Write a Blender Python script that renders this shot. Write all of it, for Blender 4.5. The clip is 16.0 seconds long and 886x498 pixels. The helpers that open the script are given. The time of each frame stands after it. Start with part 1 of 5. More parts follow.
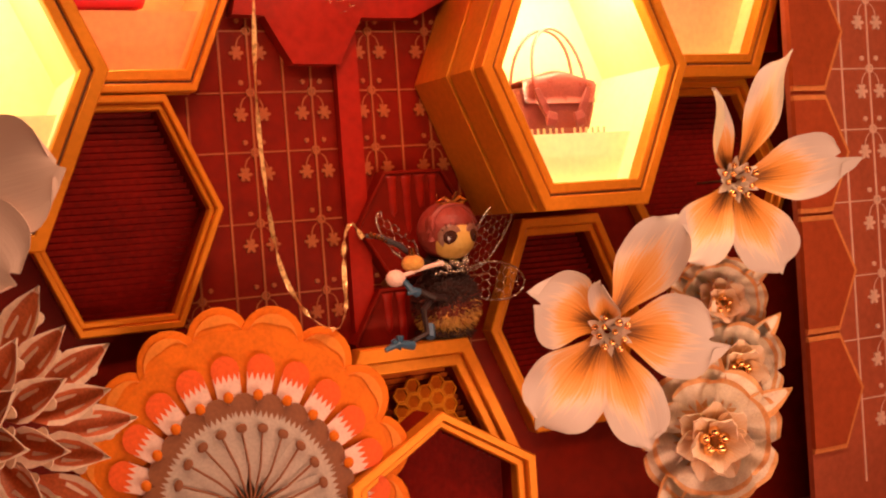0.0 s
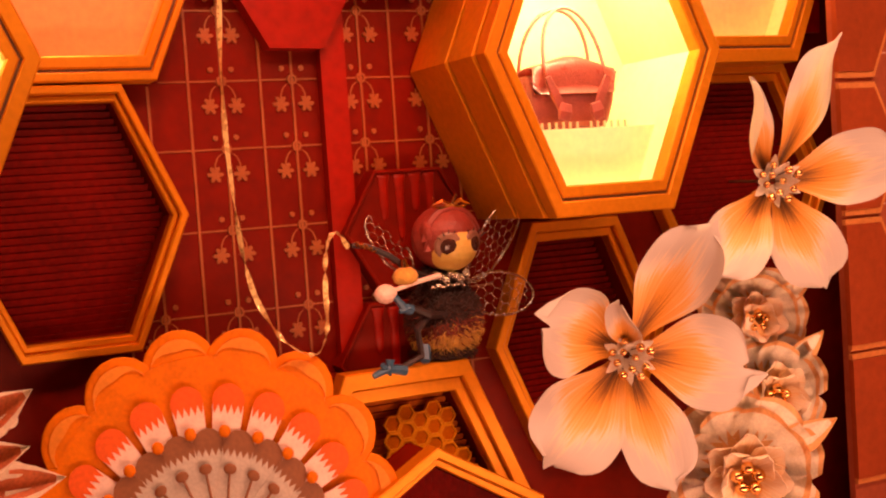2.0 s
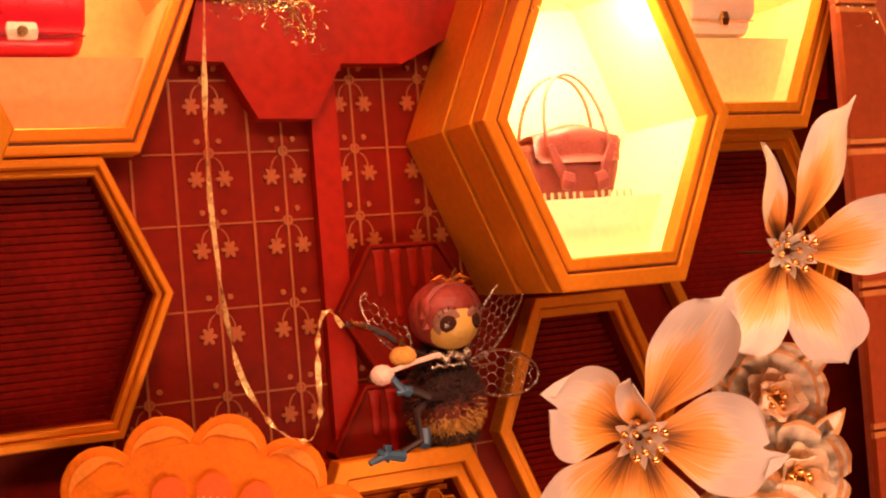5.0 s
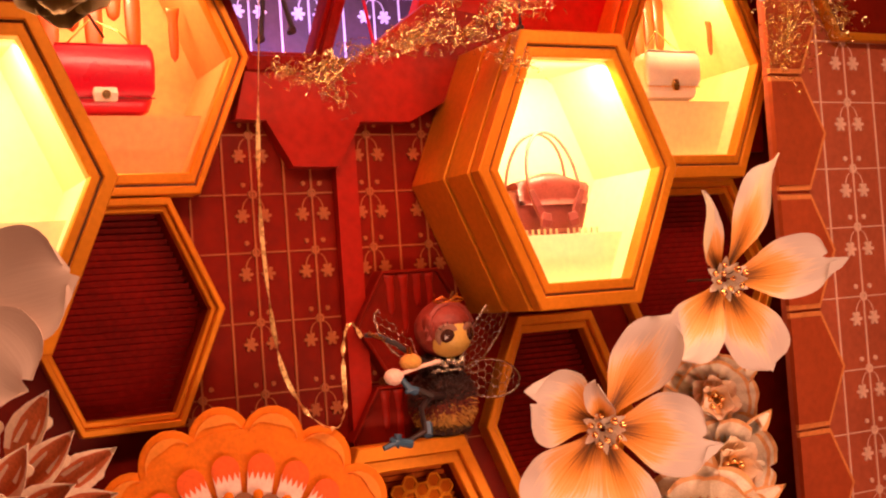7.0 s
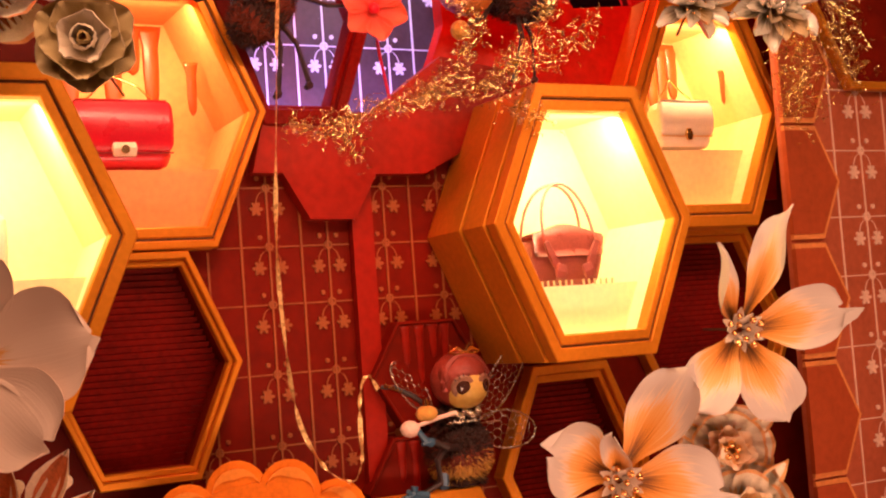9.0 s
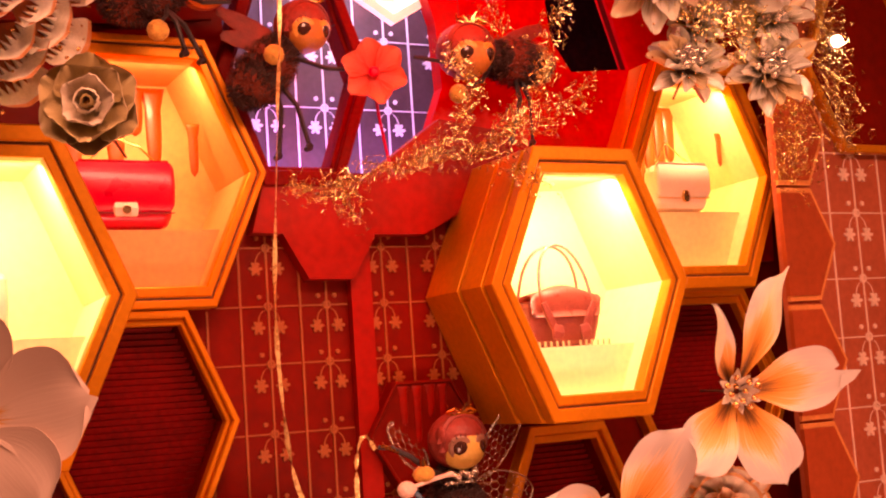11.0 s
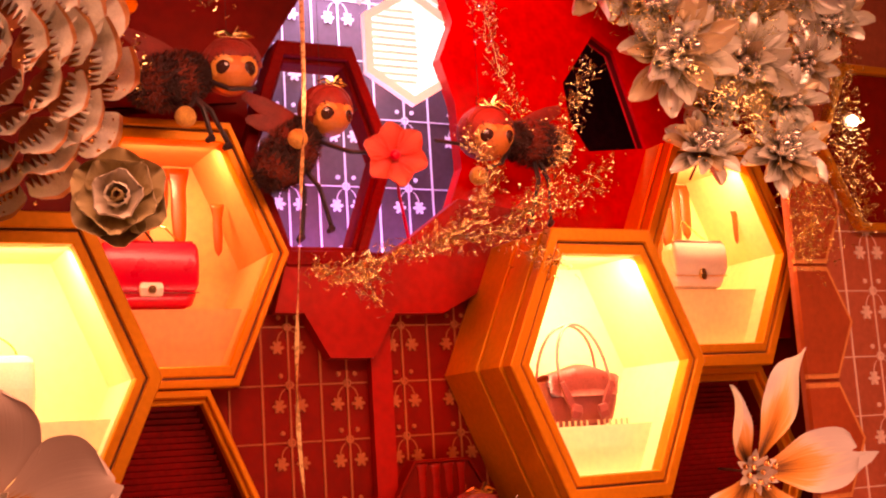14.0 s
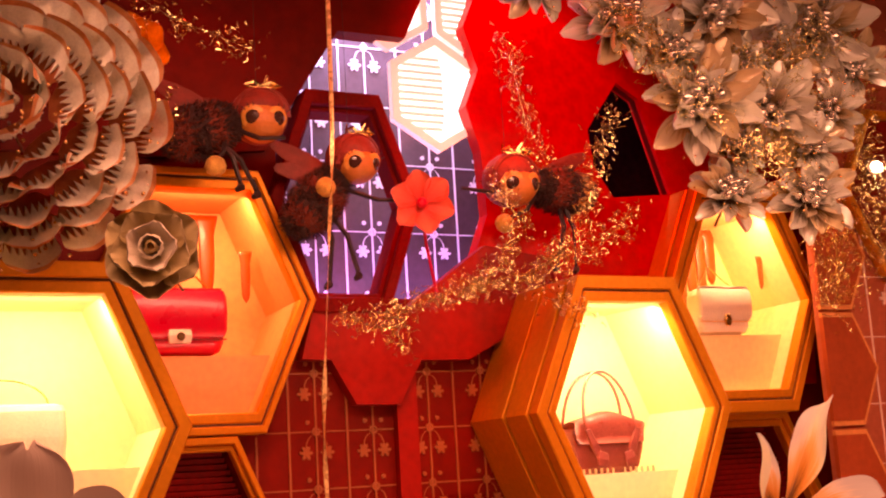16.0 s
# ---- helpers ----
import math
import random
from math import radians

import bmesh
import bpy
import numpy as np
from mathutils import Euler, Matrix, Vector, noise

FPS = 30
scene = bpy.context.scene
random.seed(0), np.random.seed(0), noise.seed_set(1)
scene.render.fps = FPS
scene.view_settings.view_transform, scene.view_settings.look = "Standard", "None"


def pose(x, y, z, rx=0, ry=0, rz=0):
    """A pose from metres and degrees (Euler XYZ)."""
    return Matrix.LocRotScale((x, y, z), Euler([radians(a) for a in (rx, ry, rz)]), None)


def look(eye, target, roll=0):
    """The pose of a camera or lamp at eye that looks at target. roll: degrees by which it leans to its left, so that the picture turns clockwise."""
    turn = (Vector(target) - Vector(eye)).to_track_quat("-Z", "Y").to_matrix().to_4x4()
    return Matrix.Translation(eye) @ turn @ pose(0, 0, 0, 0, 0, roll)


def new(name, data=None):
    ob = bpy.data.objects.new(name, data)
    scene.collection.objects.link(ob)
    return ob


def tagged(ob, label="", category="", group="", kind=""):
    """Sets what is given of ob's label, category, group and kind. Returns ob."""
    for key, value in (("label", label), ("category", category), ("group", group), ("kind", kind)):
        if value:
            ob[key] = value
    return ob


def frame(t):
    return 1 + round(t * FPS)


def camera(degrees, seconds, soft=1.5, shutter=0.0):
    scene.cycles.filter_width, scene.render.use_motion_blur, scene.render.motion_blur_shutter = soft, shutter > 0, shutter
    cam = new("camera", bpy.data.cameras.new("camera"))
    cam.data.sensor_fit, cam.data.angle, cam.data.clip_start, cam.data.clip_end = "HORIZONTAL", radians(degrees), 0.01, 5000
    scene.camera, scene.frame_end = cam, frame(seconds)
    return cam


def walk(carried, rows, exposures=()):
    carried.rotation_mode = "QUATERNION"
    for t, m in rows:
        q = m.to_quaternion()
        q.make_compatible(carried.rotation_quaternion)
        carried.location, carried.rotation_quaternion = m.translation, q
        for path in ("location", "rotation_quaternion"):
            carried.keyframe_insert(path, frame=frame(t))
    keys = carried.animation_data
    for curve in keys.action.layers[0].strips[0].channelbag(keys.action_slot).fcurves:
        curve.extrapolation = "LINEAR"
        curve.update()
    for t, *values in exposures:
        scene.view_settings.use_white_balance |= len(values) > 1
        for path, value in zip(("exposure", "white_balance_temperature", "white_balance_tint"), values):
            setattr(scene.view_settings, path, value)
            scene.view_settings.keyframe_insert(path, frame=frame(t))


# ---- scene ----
cam = camera(40.0, 16.0, soft=2.1)
PATH = [
    (0, (-2.093, -3.074, 1.198), (-1.191, -1.29, 1.133), -4.1),
    (0.5, (-2.08, -2.998, 1.252), (-1.174, -1.217, 1.167), -4.1),
    (1, (-1.99, -2.887, 1.258), (-1.124, -1.085, 1.178), -3.8),
    (1.5, (-1.92, -2.79, 1.262), (-1.035, -0.998, 1.174), -3.8),
    (2, (-1.832, -2.7, 1.285), (-0.961, -0.903, 1.175), -3.9),
    (2.5, (-1.768, -2.594, 1.297), (-0.9, -0.797, 1.174), -4.0),
    (3, (-1.695, -2.499, 1.314), (-0.832, -0.699, 1.186), -4.2),
    (3.5, (-1.619, -2.511, 1.271), (-0.799, -0.689, 1.183), -4.2),
    (4, (-1.676, -2.484, 1.317), (-0.826, -0.676, 1.233), -4.5),
    (4.5, (-1.695, -2.487, 1.288), (-0.83, -0.684, 1.265), -4.6),
    (7, (-2.157, -3.122, 1.253), (-1.224, -1.354, 1.321), -4.1),
    (7.5, (-2.158, -3.134, 1.289), (-1.23, -1.364, 1.352), -3.9),
    (8, (-2.159, -3.142, 1.275), (-1.236, -1.37, 1.365), -3.9),
    (8.5, (-2.167, -3.145, 1.293), (-1.249, -1.371, 1.395), -4.1),
    (9, (-2.175, -3.138, 1.31), (-1.257, -1.366, 1.434), -4.2),
    (11.5, (-2.178, -3.18, 1.323), (-1.262, -1.417, 1.555), -3.9),
    (12, (-2.183, -3.19, 1.338), (-1.271, -1.427, 1.582), -3.9),
    (12.5, (-2.187, -3.196, 1.354), (-1.282, -1.432, 1.616), -3.8),
    (13, (-2.198, -3.2, 1.37), (-1.295, -1.436, 1.648), -3.5),
    (13.5, (-2.201, -3.208, 1.382), (-1.306, -1.444, 1.673), -3.5),
    (14, (-2.208, -3.222, 1.394), (-1.315, -1.459, 1.701), -3.6),
    (14.5, (-2.214, -3.228, 1.397), (-1.326, -1.465, 1.716), -3.7),
    (15, (-2.224, -3.236, 1.41), (-1.346, -1.471, 1.745), -3.5),
    (15.5, (-2.229, -3.245, 1.422), (-1.36, -1.478, 1.774), -3.3),
    (16, (-2.241, -3.236, 1.429), (-1.376, -1.47, 1.795), -3.4),
]
walk(cam, [(t, look(eye, target, roll)) for t, eye, target, roll in PATH], [(0, 0.11, 6500, 21), (0.5, -0.14, 5749, -9), (1, 0.01, 5944, -2), (1.5, 0.21, 6986, 34), (2, 0.21, 7541, 41), (2.5, 0.01, 6781, 22), (3, -0.29, 5789, -7), (3.5, -0.24, 5944, -2), (4, 0.21, 6816, 23), (4.5, 0.36, 6850, 24), (7, 0.21, 6850, 31), (7.5, 0.11, 6428, 12), (8, -0.14, 5508, -16), (8.5, -0.09, 5749, -9), (9, 0.16, 6500, 21), (11.5, 0.26, 8209, 65), (12, 0.16, 8177, 65), (12.5, 0.06, 7819, 56), (13, 0.11, 7753, 54), (13.5, 0.16, 8016, 61), (14, 0.11, 8177, 65), (14.5, 0.06, 8241, 66), (15, -0.09, 7719, 53), (15.5, -0.04, 7618, 50), (16, -0.04, 7853, 57)])

# ---- light ----
world = bpy.data.worlds.new("night")
scene.world = world
world.use_nodes = True
world.node_tree.nodes["Background"].inputs[0].default_value = (1.0, 0.30, 0.14, 1)
world.node_tree.nodes["Background"].inputs[1].default_value = 0.12


def area(name, eye, target, power, color, w, h):
    data = bpy.data.lights.new(name, "AREA")
    data.shape, data.size, data.size_y, data.energy, data.color = "RECTANGLE", w, h, power, color
    ob = new(name, data)
    ob.matrix_world = look(eye, target)
    return ob


def spot(name, eye, target, power, color, angle, radius=0.05):
    data = bpy.data.lights.new(name, "SPOT")
    data.energy, data.color, data.spot_size, data.spot_blend, data.shadow_soft_size = power, color, radians(angle), 0.6, radius
    ob = new(name, data)
    ob.matrix_world = look(eye, target)
    return ob


WARM = (1.0, 0.53, 0.31)
# Two unseen lamps added to light the display from the front.
area("unseen_front_key", (-0.5, -1.5, 2.85), (-0.2, 0.3, 1.0), 44, WARM, 4.0, 0.3)
area("unseen_foot_fill", (-0.2, -1.5, 0.12), (-0.3, 0.2, 1.2), 19, WARM, 3.0, 0.3)
for lamp in ("unseen_front_key", "unseen_foot_fill"):
    bpy.data.lights[lamp].spread = radians(125)
spot("red_spot", (-0.45, -0.25, 3.85), (-0.05, 0.47, 2.35), 150, (1.0, 0.06, 0.016), 54)
spot("red_spot_left", (-1.3, -0.9, 3.7), (-1.25, 0.3, 2.5), 40, (1.0, 0.06, 0.02), 36)
spot("red_spot_low", (-0.7, -0.9, 3.7), (-0.5, 0.4, 1.6), 112, (1.0, 0.08, 0.016), 40)

# ---- materials ----


def material(name, color, rough=0.5, metal=0.0, var=0.12, scale=9.0, bump=0.0, bump_scale=60.0, emit=None, strength=0.0, rand=0.0, coat=0.0, sheen=0.0, stretch=(1, 1, 1), trans=0.0, spec=0.5):
    m = bpy.data.materials.new(name)
    m.use_nodes = True
    nt = m.node_tree
    b = nt.nodes["Principled BSDF"]
    b.inputs["Roughness"].default_value, b.inputs["Metallic"].default_value = rough, metal
    b.inputs["Coat Weight"].default_value, b.inputs["Sheen Weight"].default_value = coat, sheen
    b.inputs["Specular IOR Level"].default_value = spec
    b.inputs["Transmission Weight"].default_value = trans
    co = nt.nodes.new("ShaderNodeTexCoord")
    mp = nt.nodes.new("ShaderNodeMapping")
    mp.inputs["Scale"].default_value = stretch
    nt.links.new(co.outputs["Object"], mp.inputs["Vector"])
    n1, n2 = nt.nodes.new("ShaderNodeTexNoise"), nt.nodes.new("ShaderNodeTexNoise")
    n1.inputs["Scale"].default_value, n2.inputs["Scale"].default_value = scale, scale * 11
    n1.inputs["Detail"].default_value = 5
    for n in (n1, n2):
        nt.links.new(mp.outputs[0], n.inputs["Vector"])
    add = nt.nodes.new("ShaderNodeMath")
    add.operation = "ADD"
    nt.links.new(n1.outputs["Fac"], add.inputs[0])
    nt.links.new(n2.outputs["Fac"], add.inputs[1])
    ramp = nt.nodes.new("ShaderNodeValToRGB")
    lo = [max(0.0, c * (1 - 2.2 * var)) for c in color]
    hi = [min(1.0, c * (1 + 1.6 * var)) for c in color]
    ramp.color_ramp.elements[0].position, ramp.color_ramp.elements[1].position = 0.3, 0.7
    ramp.color_ramp.elements[0].color, ramp.color_ramp.elements[1].color = (*lo, 1), (*hi, 1)
    half = nt.nodes.new("ShaderNodeMath")
    half.operation = "MULTIPLY"
    half.inputs[1].default_value = 0.5
    nt.links.new(add.outputs[0], half.inputs[0])
    nt.links.new(half.outputs[0], ramp.inputs["Fac"])
    out = ramp.outputs["Color"]
    if rand:
        info = nt.nodes.new("ShaderNodeObjectInfo")
        hsv = nt.nodes.new("ShaderNodeHueSaturation")
        mr = nt.nodes.new("ShaderNodeMapRange")
        mr.inputs["To Min"].default_value, mr.inputs["To Max"].default_value = 1 - rand, 1 + rand
        nt.links.new(info.outputs["Random"], mr.inputs["Value"])
        nt.links.new(mr.outputs["Result"], hsv.inputs["Value"])
        nt.links.new(out, hsv.inputs["Color"])
        out = hsv.outputs["Color"]
    nt.links.new(out, b.inputs["Base Color"])
    rr = nt.nodes.new("ShaderNodeMapRange")
    rr.inputs["To Min"].default_value, rr.inputs["To Max"].default_value = max(0.02, rough - 0.1), min(1.0, rough + 0.1)
    nt.links.new(n1.outputs["Fac"], rr.inputs["Value"])
    nt.links.new(rr.outputs["Result"], b.inputs["Roughness"])
    if bump:
        nb = nt.nodes.new("ShaderNodeTexNoise")
        nb.inputs["Scale"].default_value = bump_scale
        nt.links.new(mp.outputs[0], nb.inputs["Vector"])
        bp = nt.nodes.new("ShaderNodeBump")
        bp.inputs["Strength"].default_value, bp.inputs["Distance"].default_value = bump, 0.004
        nt.links.new(nb.outputs["Fac"], bp.inputs["Height"])
        nt.links.new(bp.outputs["Normal"], b.inputs["Normal"])
    if emit:
        b.inputs["Emission Color"].default_value = (*emit, 1)
        b.inputs["Emission Strength"].default_value = strength
    return m


GOLD = material("gold_paint", (0.68, 0.25, 0.014), 0.42, 0.45, 0.07, 5, 0.04, 60, spec=.25)
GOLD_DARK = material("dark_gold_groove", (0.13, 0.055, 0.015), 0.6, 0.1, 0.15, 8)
CREAM = material("cream_lining", (0.86, 0.76, 0.44), 0.6, 0, 0.05, 4, 0.05, 120)
AMBER_LINING = material("amber_lining", (0.86, 0.37, 0.12), 0.6, 0, 0.07, 4, 0.05, 120)
HONEY_LINING = material("honey_lining", (0.86, 0.62, 0.28), 0.6, 0, 0.06, 4, 0.05, 120)
RED_WALL = material("red_wall_paint", (0.50, 0.016, 0.003), 0.42, 0, 0.14, 3, 0.05, 40, spec=0.2)
RED_MID = material("mid_red_paint", (0.27, 0.012, 0.003), 0.42, 0, 0.14, 3, 0.05, 40, spec=0.2)
RED_DEEP = material("deep_red_paint", (0.155, 0.008, 0.001), 0.5, 0, 0.14, 2, 0.03, 40, spec=0.12)
LOUVRE = material("dark_louvre", (0.17, 0.007, 0.003), 0.6, 0, 0.2, 5, spec=0.08)
LATTICE = material("faded_lattice_paint", (0.31, 0.082, 0.012), 0.5, 0, 0.1, 20)
LATTICE_PALE = material("pale_lattice_paint", (0.74, 0.48, 0.36), 0.5, 0, 0.1, 20)
LATTICE_WHITE = material("white_lattice_paint", (0.86, 0.80, 0.84), 0.45, 0, 0.06, 20)
RECESS_SHADE = material("recess_shade_maroon", (0.020, 0.004, 0.004), 0.7, 0, 0.2, 5, spec=0.05)
SHADED_RED = material("shaded_red_paint", (0.17, 0.009, 0.004), 0.6, 0, 0.15, 6, spec=0.08)
HEX_RED = material("orange_red_hexagon", (0.36, 0.065, 0.017), 0.45, 0, 0.1, 4, 0.05, 60, spec=0.3)
SIDE_RED = material("terracotta_side_panel", (0.40, 0.095, 0.042), 0.45, 0, 0.1, 4, 0.05, 60, spec=0.3)
FLOOR = material("platform_red", (0.30, 0.04, 0.02), 0.4, 0, 0.15, 5)

# ---- building helpers ----


def link_mesh(name, bm, mat, parent=None, label="", smooth=False):
    me = bpy.data.meshes.new(name)
    bmesh.ops.recalc_face_normals(bm, faces=bm.faces)
    bm.to_mesh(me)
    bm.free()
    for m in mat if isinstance(mat, (list, tuple)) else [mat]:
        me.materials.append(m)
    if smooth:
        me.polygons.foreach_set("use_smooth", [True] * len(me.polygons))
        me.update()
    ob = new(name, me)
    if parent is not None:
        ob.parent = parent
    if label:
        tagged(ob, label)
    return ob


def part(name, bm, mat, parent, label="", smooth=False):
    return link_mesh(name, bm, mat, parent, label, smooth)


def thing(name, m, label, category, group="", kind=""):
    ob = new(name)
    ob.empty_display_size = 0.05
    ob.matrix_world = m
    return tagged(ob, label, category, group, kind)


def box(bm, x0, x1, y0, y1, z0, z1, mi=0):
    v = [bm.verts.new((x, y, z)) for z in (z0, z1) for y in (y0, y1) for x in (x0, x1)]
    for f in ((0, 2, 3, 1), (4, 5, 7, 6), (0, 1, 5, 4), (2, 6, 7, 3), (0, 4, 6, 2), (1, 3, 7, 5)):
        bm.faces.new([v[i] for i in f]).material_index = mi


def hexa(a, b):
    return [(a, 0), (a / 2, b), (-a / 2, b), (-a, 0), (-a / 2, -b), (a / 2, -b)]


def loft(bm, loops, close_first=False, close_last=False, mi=0, ring=True):
    """Skin from loop to loop of points."""
    vs = [[bm.verts.new(p) for p in lp] for lp in loops]
    for A, B in zip(vs, vs[1:]):
        n = len(A)
        for i in range(n if ring else n - 1):
            bm.faces.new((A[i], A[(i + 1) % n], B[(i + 1) % n], B[i])).material_index = mi
    if close_first:
        bm.faces.new(vs[0]).material_index = mi
    if close_last:
        bm.faces.new(vs[-1][::-1]).material_index = mi
    return vs


def hex_ring(bm, ao, bo, ai, bi, y0, y1, bev=0.004):
    """A hexagonal tube with a little chamfer on its front edges."""
    L = lambda a, b, y: [(x, y, z) for x, z in hexa(a, b)]
    loops = [L(ao, bo, y1), L(ao, bo, y0 + bev), L(ao - bev, bo - bev, y0), L(ai + bev, bi + bev, y0), L(ai, bi, y0 + bev), L(ai, bi, y1), L(ao, bo, y1)]
    loft(bm, loops)
    bmesh.ops.remove_doubles(bm, verts=bm.verts, dist=1e-5)


def hex_plate(bm, a, b, y0, y1, bev=0.003):
    L = lambda a, b, y: [(x, y, z) for x, z in hexa(a, b)]
    loft(bm, [L(a, b, y1), L(a, b, y0 + bev), L(a - bev, b - bev, y0)], True, True)


BM = bmesh.new

A0, B0 = 0.30, 0.347


def display_box(m, label, lining, ledge, depth=0.45, k=1.0, inner=0.38, power=6.6, fw=1.0, tint=(1.0, 0.75, 0.39)):
    """A hexagonal honeycomb display box with stepped gold frame; its opening is 2*A0 wide."""
    t = thing("display_box", m, label, "display box", "honeycomb display boxes")
    a, b = A0 * k, B0 * k
    bm = BM(); hex_ring(bm, a + .071 * fw, b + .083 * fw, a + .034, b + .040, 0.0, 0.05); part("outer_frame", bm, GOLD, t)
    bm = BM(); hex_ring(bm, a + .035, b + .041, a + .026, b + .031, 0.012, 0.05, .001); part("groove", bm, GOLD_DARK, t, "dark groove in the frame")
    bm = BM(); hex_ring(bm, a + .027, b + .032, a, b, 0.004, 0.05); part("inner_frame", bm, GOLD, t)
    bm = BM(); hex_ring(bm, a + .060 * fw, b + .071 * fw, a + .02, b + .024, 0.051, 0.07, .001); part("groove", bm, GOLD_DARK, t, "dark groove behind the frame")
    bm = BM(); hex_ring(bm, a + .071 * fw, b + .083 * fw, a + .02, b + .024, 0.071, depth * .45); part("body_ring", bm, GOLD, t)
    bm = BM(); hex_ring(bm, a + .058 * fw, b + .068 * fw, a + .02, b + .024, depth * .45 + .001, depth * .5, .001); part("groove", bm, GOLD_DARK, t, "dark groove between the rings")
    bm = BM(); hex_ring(bm, a + .071 * fw, b + .083 * fw, a + .02, b + .024, depth * .5 + .001, depth); part("body_ring", bm, GOLD, t)
    L = lambda s, y: [(x, y, z) for x, z in hexa(a * s, b * s)]
    bm = BM(); loft(bm, [L(1.0, 0.045), L(1.02, inner), L(1.04, inner), L(1.04, 0.05)]); part("lining", bm, lining, t, "smooth lit lining")
    bm = BM(); hex_plate(bm, a * 1.03, b * 1.03, inner, inner + .02); part("back_panel", bm, lining, t)
    w = a * (1 + ledge / (2 * b)) * 1.01
    lp = [(-w, ledge), (w, ledge), (a * .505, -b * 1.005), (-a * .505, -b * 1.005)]
    bm = BM(); loft(bm, [[(x, .115, z) for x, z in lp], [(x, inner + .005, z) for x, z in lp]], True, True); part("ledge", bm, lining, t, "plain ledge inside the box")
    bm = BM(); box(bm, -.05, .05, depth - .01, 1.45 - m.translation.y, -.05, .05); part("mount", bm, RED_DEEP, t, "dark red mounting bar")
    lamp = area("box_light", (0, 0, 0), (0, 1, -1), power, tint, a * .9, .03)
    lamp.matrix_world = m @ look((0, .055, b - .012), (0, inner * .8, -b * .6))
    return t

# ---- the setting ----


def wall(name, x0, x1, y0, y1, z0, z1, mat, label):
    bm = BM()
    box(bm, x0, x1, y0, y1, z0, z1)
    return tagged(link_mesh(name, bm, mat), label, "wall" if "wall" in name else name, kind="structure")


PAVING = material("grey_paving", (0.16, 0.15, 0.14), 0.6, 0, 0.15, 3, 0.2, 60)
wall("pavement", -60.0, 60.0, -60.0, -1.72, -0.45, -0.30, PAVING, "dark grey street paving in front of the shop window")
wall("sill_wall", -4.1, 3.3, -1.72, -1.6, -0.45, 0.04, RED_DEEP, "low dark red sill wall under the shop window")
wall("floor", -4.0, 3.2, -1.6, 2.0, -0.1, 0.0, FLOOR, "dark red platform floor of the shop window")
wall("wall_back", -4.0, 3.2, 1.45, 1.6, 0.0, 4.0, RED_DEEP, "deep red painted back wall of the shop window")
wall("wall_left", -4.1, -4.0, -1.6, 1.6, 0.0, 4.0, RED_DEEP, "deep red painted side wall")
wall("wall_right", 3.2, 3.3, -1.6, 1.6, 0.0, 4.0, RED_DEEP, "deep red painted side wall")
wall("ceiling", -4.0, 3.2, -1.6, 1.6, 4.0, 4.1, RED_DEEP, "dark red ceiling above the display")

fb = display_box(pose(0, 0, 1.60), "gold hexagonal display box holding a burgundy handbag", CREAM, -.195)
lb = display_box(pose(-1.818, -0.08, 1.594), "gold hexagonal display box with a pale handbag", CREAM, -.096, power=4.8)
rb = display_box(pose(-1.285, 0.37, 2.00), "gold hexagonal display box holding a red clutch bag", AMBER_LINING, -.162, fw=0.78, power=4.6, tint=(1.0, 0.60, 0.26))
wb = display_box(pose(0.714, 0.27, 2.007), "gold hexagonal display box holding a cream handbag", HONEY_LINING, -.123, k=.967, power=6.2, tint=(1.0, 0.66, 0.30))

# ---- lattice wall behind the boxes ----
from mathutils.geometry import delaunay_2d_cdt


def sheet(name, outline, holes, y0, y1, mat):
    """A flat upright board with holes; outline and holes are lists of (x, z)."""
    pts, edges = [], []
    for lp in [outline, *holes]:
        n0 = len(pts)
        pts += [Vector(p) for p in lp]
        edges += [(n0 + i, n0 + (i + 1) % len(lp)) for i in range(len(lp))]
    vs, _, fs, *_ = delaunay_2d_cdt(pts, edges, [], 1, 1e-5)

    def within(q, lp):
        odd = False
        for (x0, z0), (x1, z1) in zip(lp, [*lp[1:], lp[0]]):
            if (z0 > q[1]) != (z1 > q[1]) and q[0] < (x1 - x0) * (q[1] - z0) / (z1 - z0) + x0:
                odd = not odd
        return odd

    mids = [sum((Vector(vs[i]) for i in f), Vector((0, 0))) / len(f) for f in fs]
    fs = [f for f, q in zip(fs, mids) if within(q, outline) and not any(within(q, h) for h in holes)]
    bm = BM()
    A = [bm.verts.new((v[0], y0, v[1])) for v in vs]
    B = [bm.verts.new((v[0], y1, v[1])) for v in vs]
    used = {}
    for f in fs:
        bm.faces.new([A[i] for i in f])
        bm.faces.new([B[i] for i in reversed(f)])
        for i, j in zip(f, [*f[1:], f[0]]):
            used[(i, j)] = 1
    for i, j in used:
        if (j, i) not in used:
            bm.faces.new((A[i], B[i], B[j], A[j]))
    return link_mesh(name, bm, mat)


def hexat(x, z, a, b):
    return [(x + u, z + v) for u, v in hexa(a, b)]


WY = 0.46
UCOLS, UPLAINS = [-.77, -.55, -.30, -.08], [-.875, -.655, -.20, -.42]
VIOLET = material("plum_wall_paint", (0.085, 0.050, 0.055), 0.5, 0, 0.12, 4)
HOLES = [hexat(-1.285, 2.0, .352, .405), hexat(.714, 2.007, .345, .398), hexat(-1.343, 1.247, .28, .32), hexat(.78, 1.2, .34, .38), hexat(.118, .79, .285, .34), hexat(-.52, .378, .335, .385)]
DKH = [(.42, 2.80), (.33, 2.855), (.185, 2.66), (.20, 2.52), (.275, 2.405), (.535, 2.43)]
UPPER = [(-1.02, 2.02), (-.12, 2.02), (-.12, 3.5), (-1.02, 3.5)]
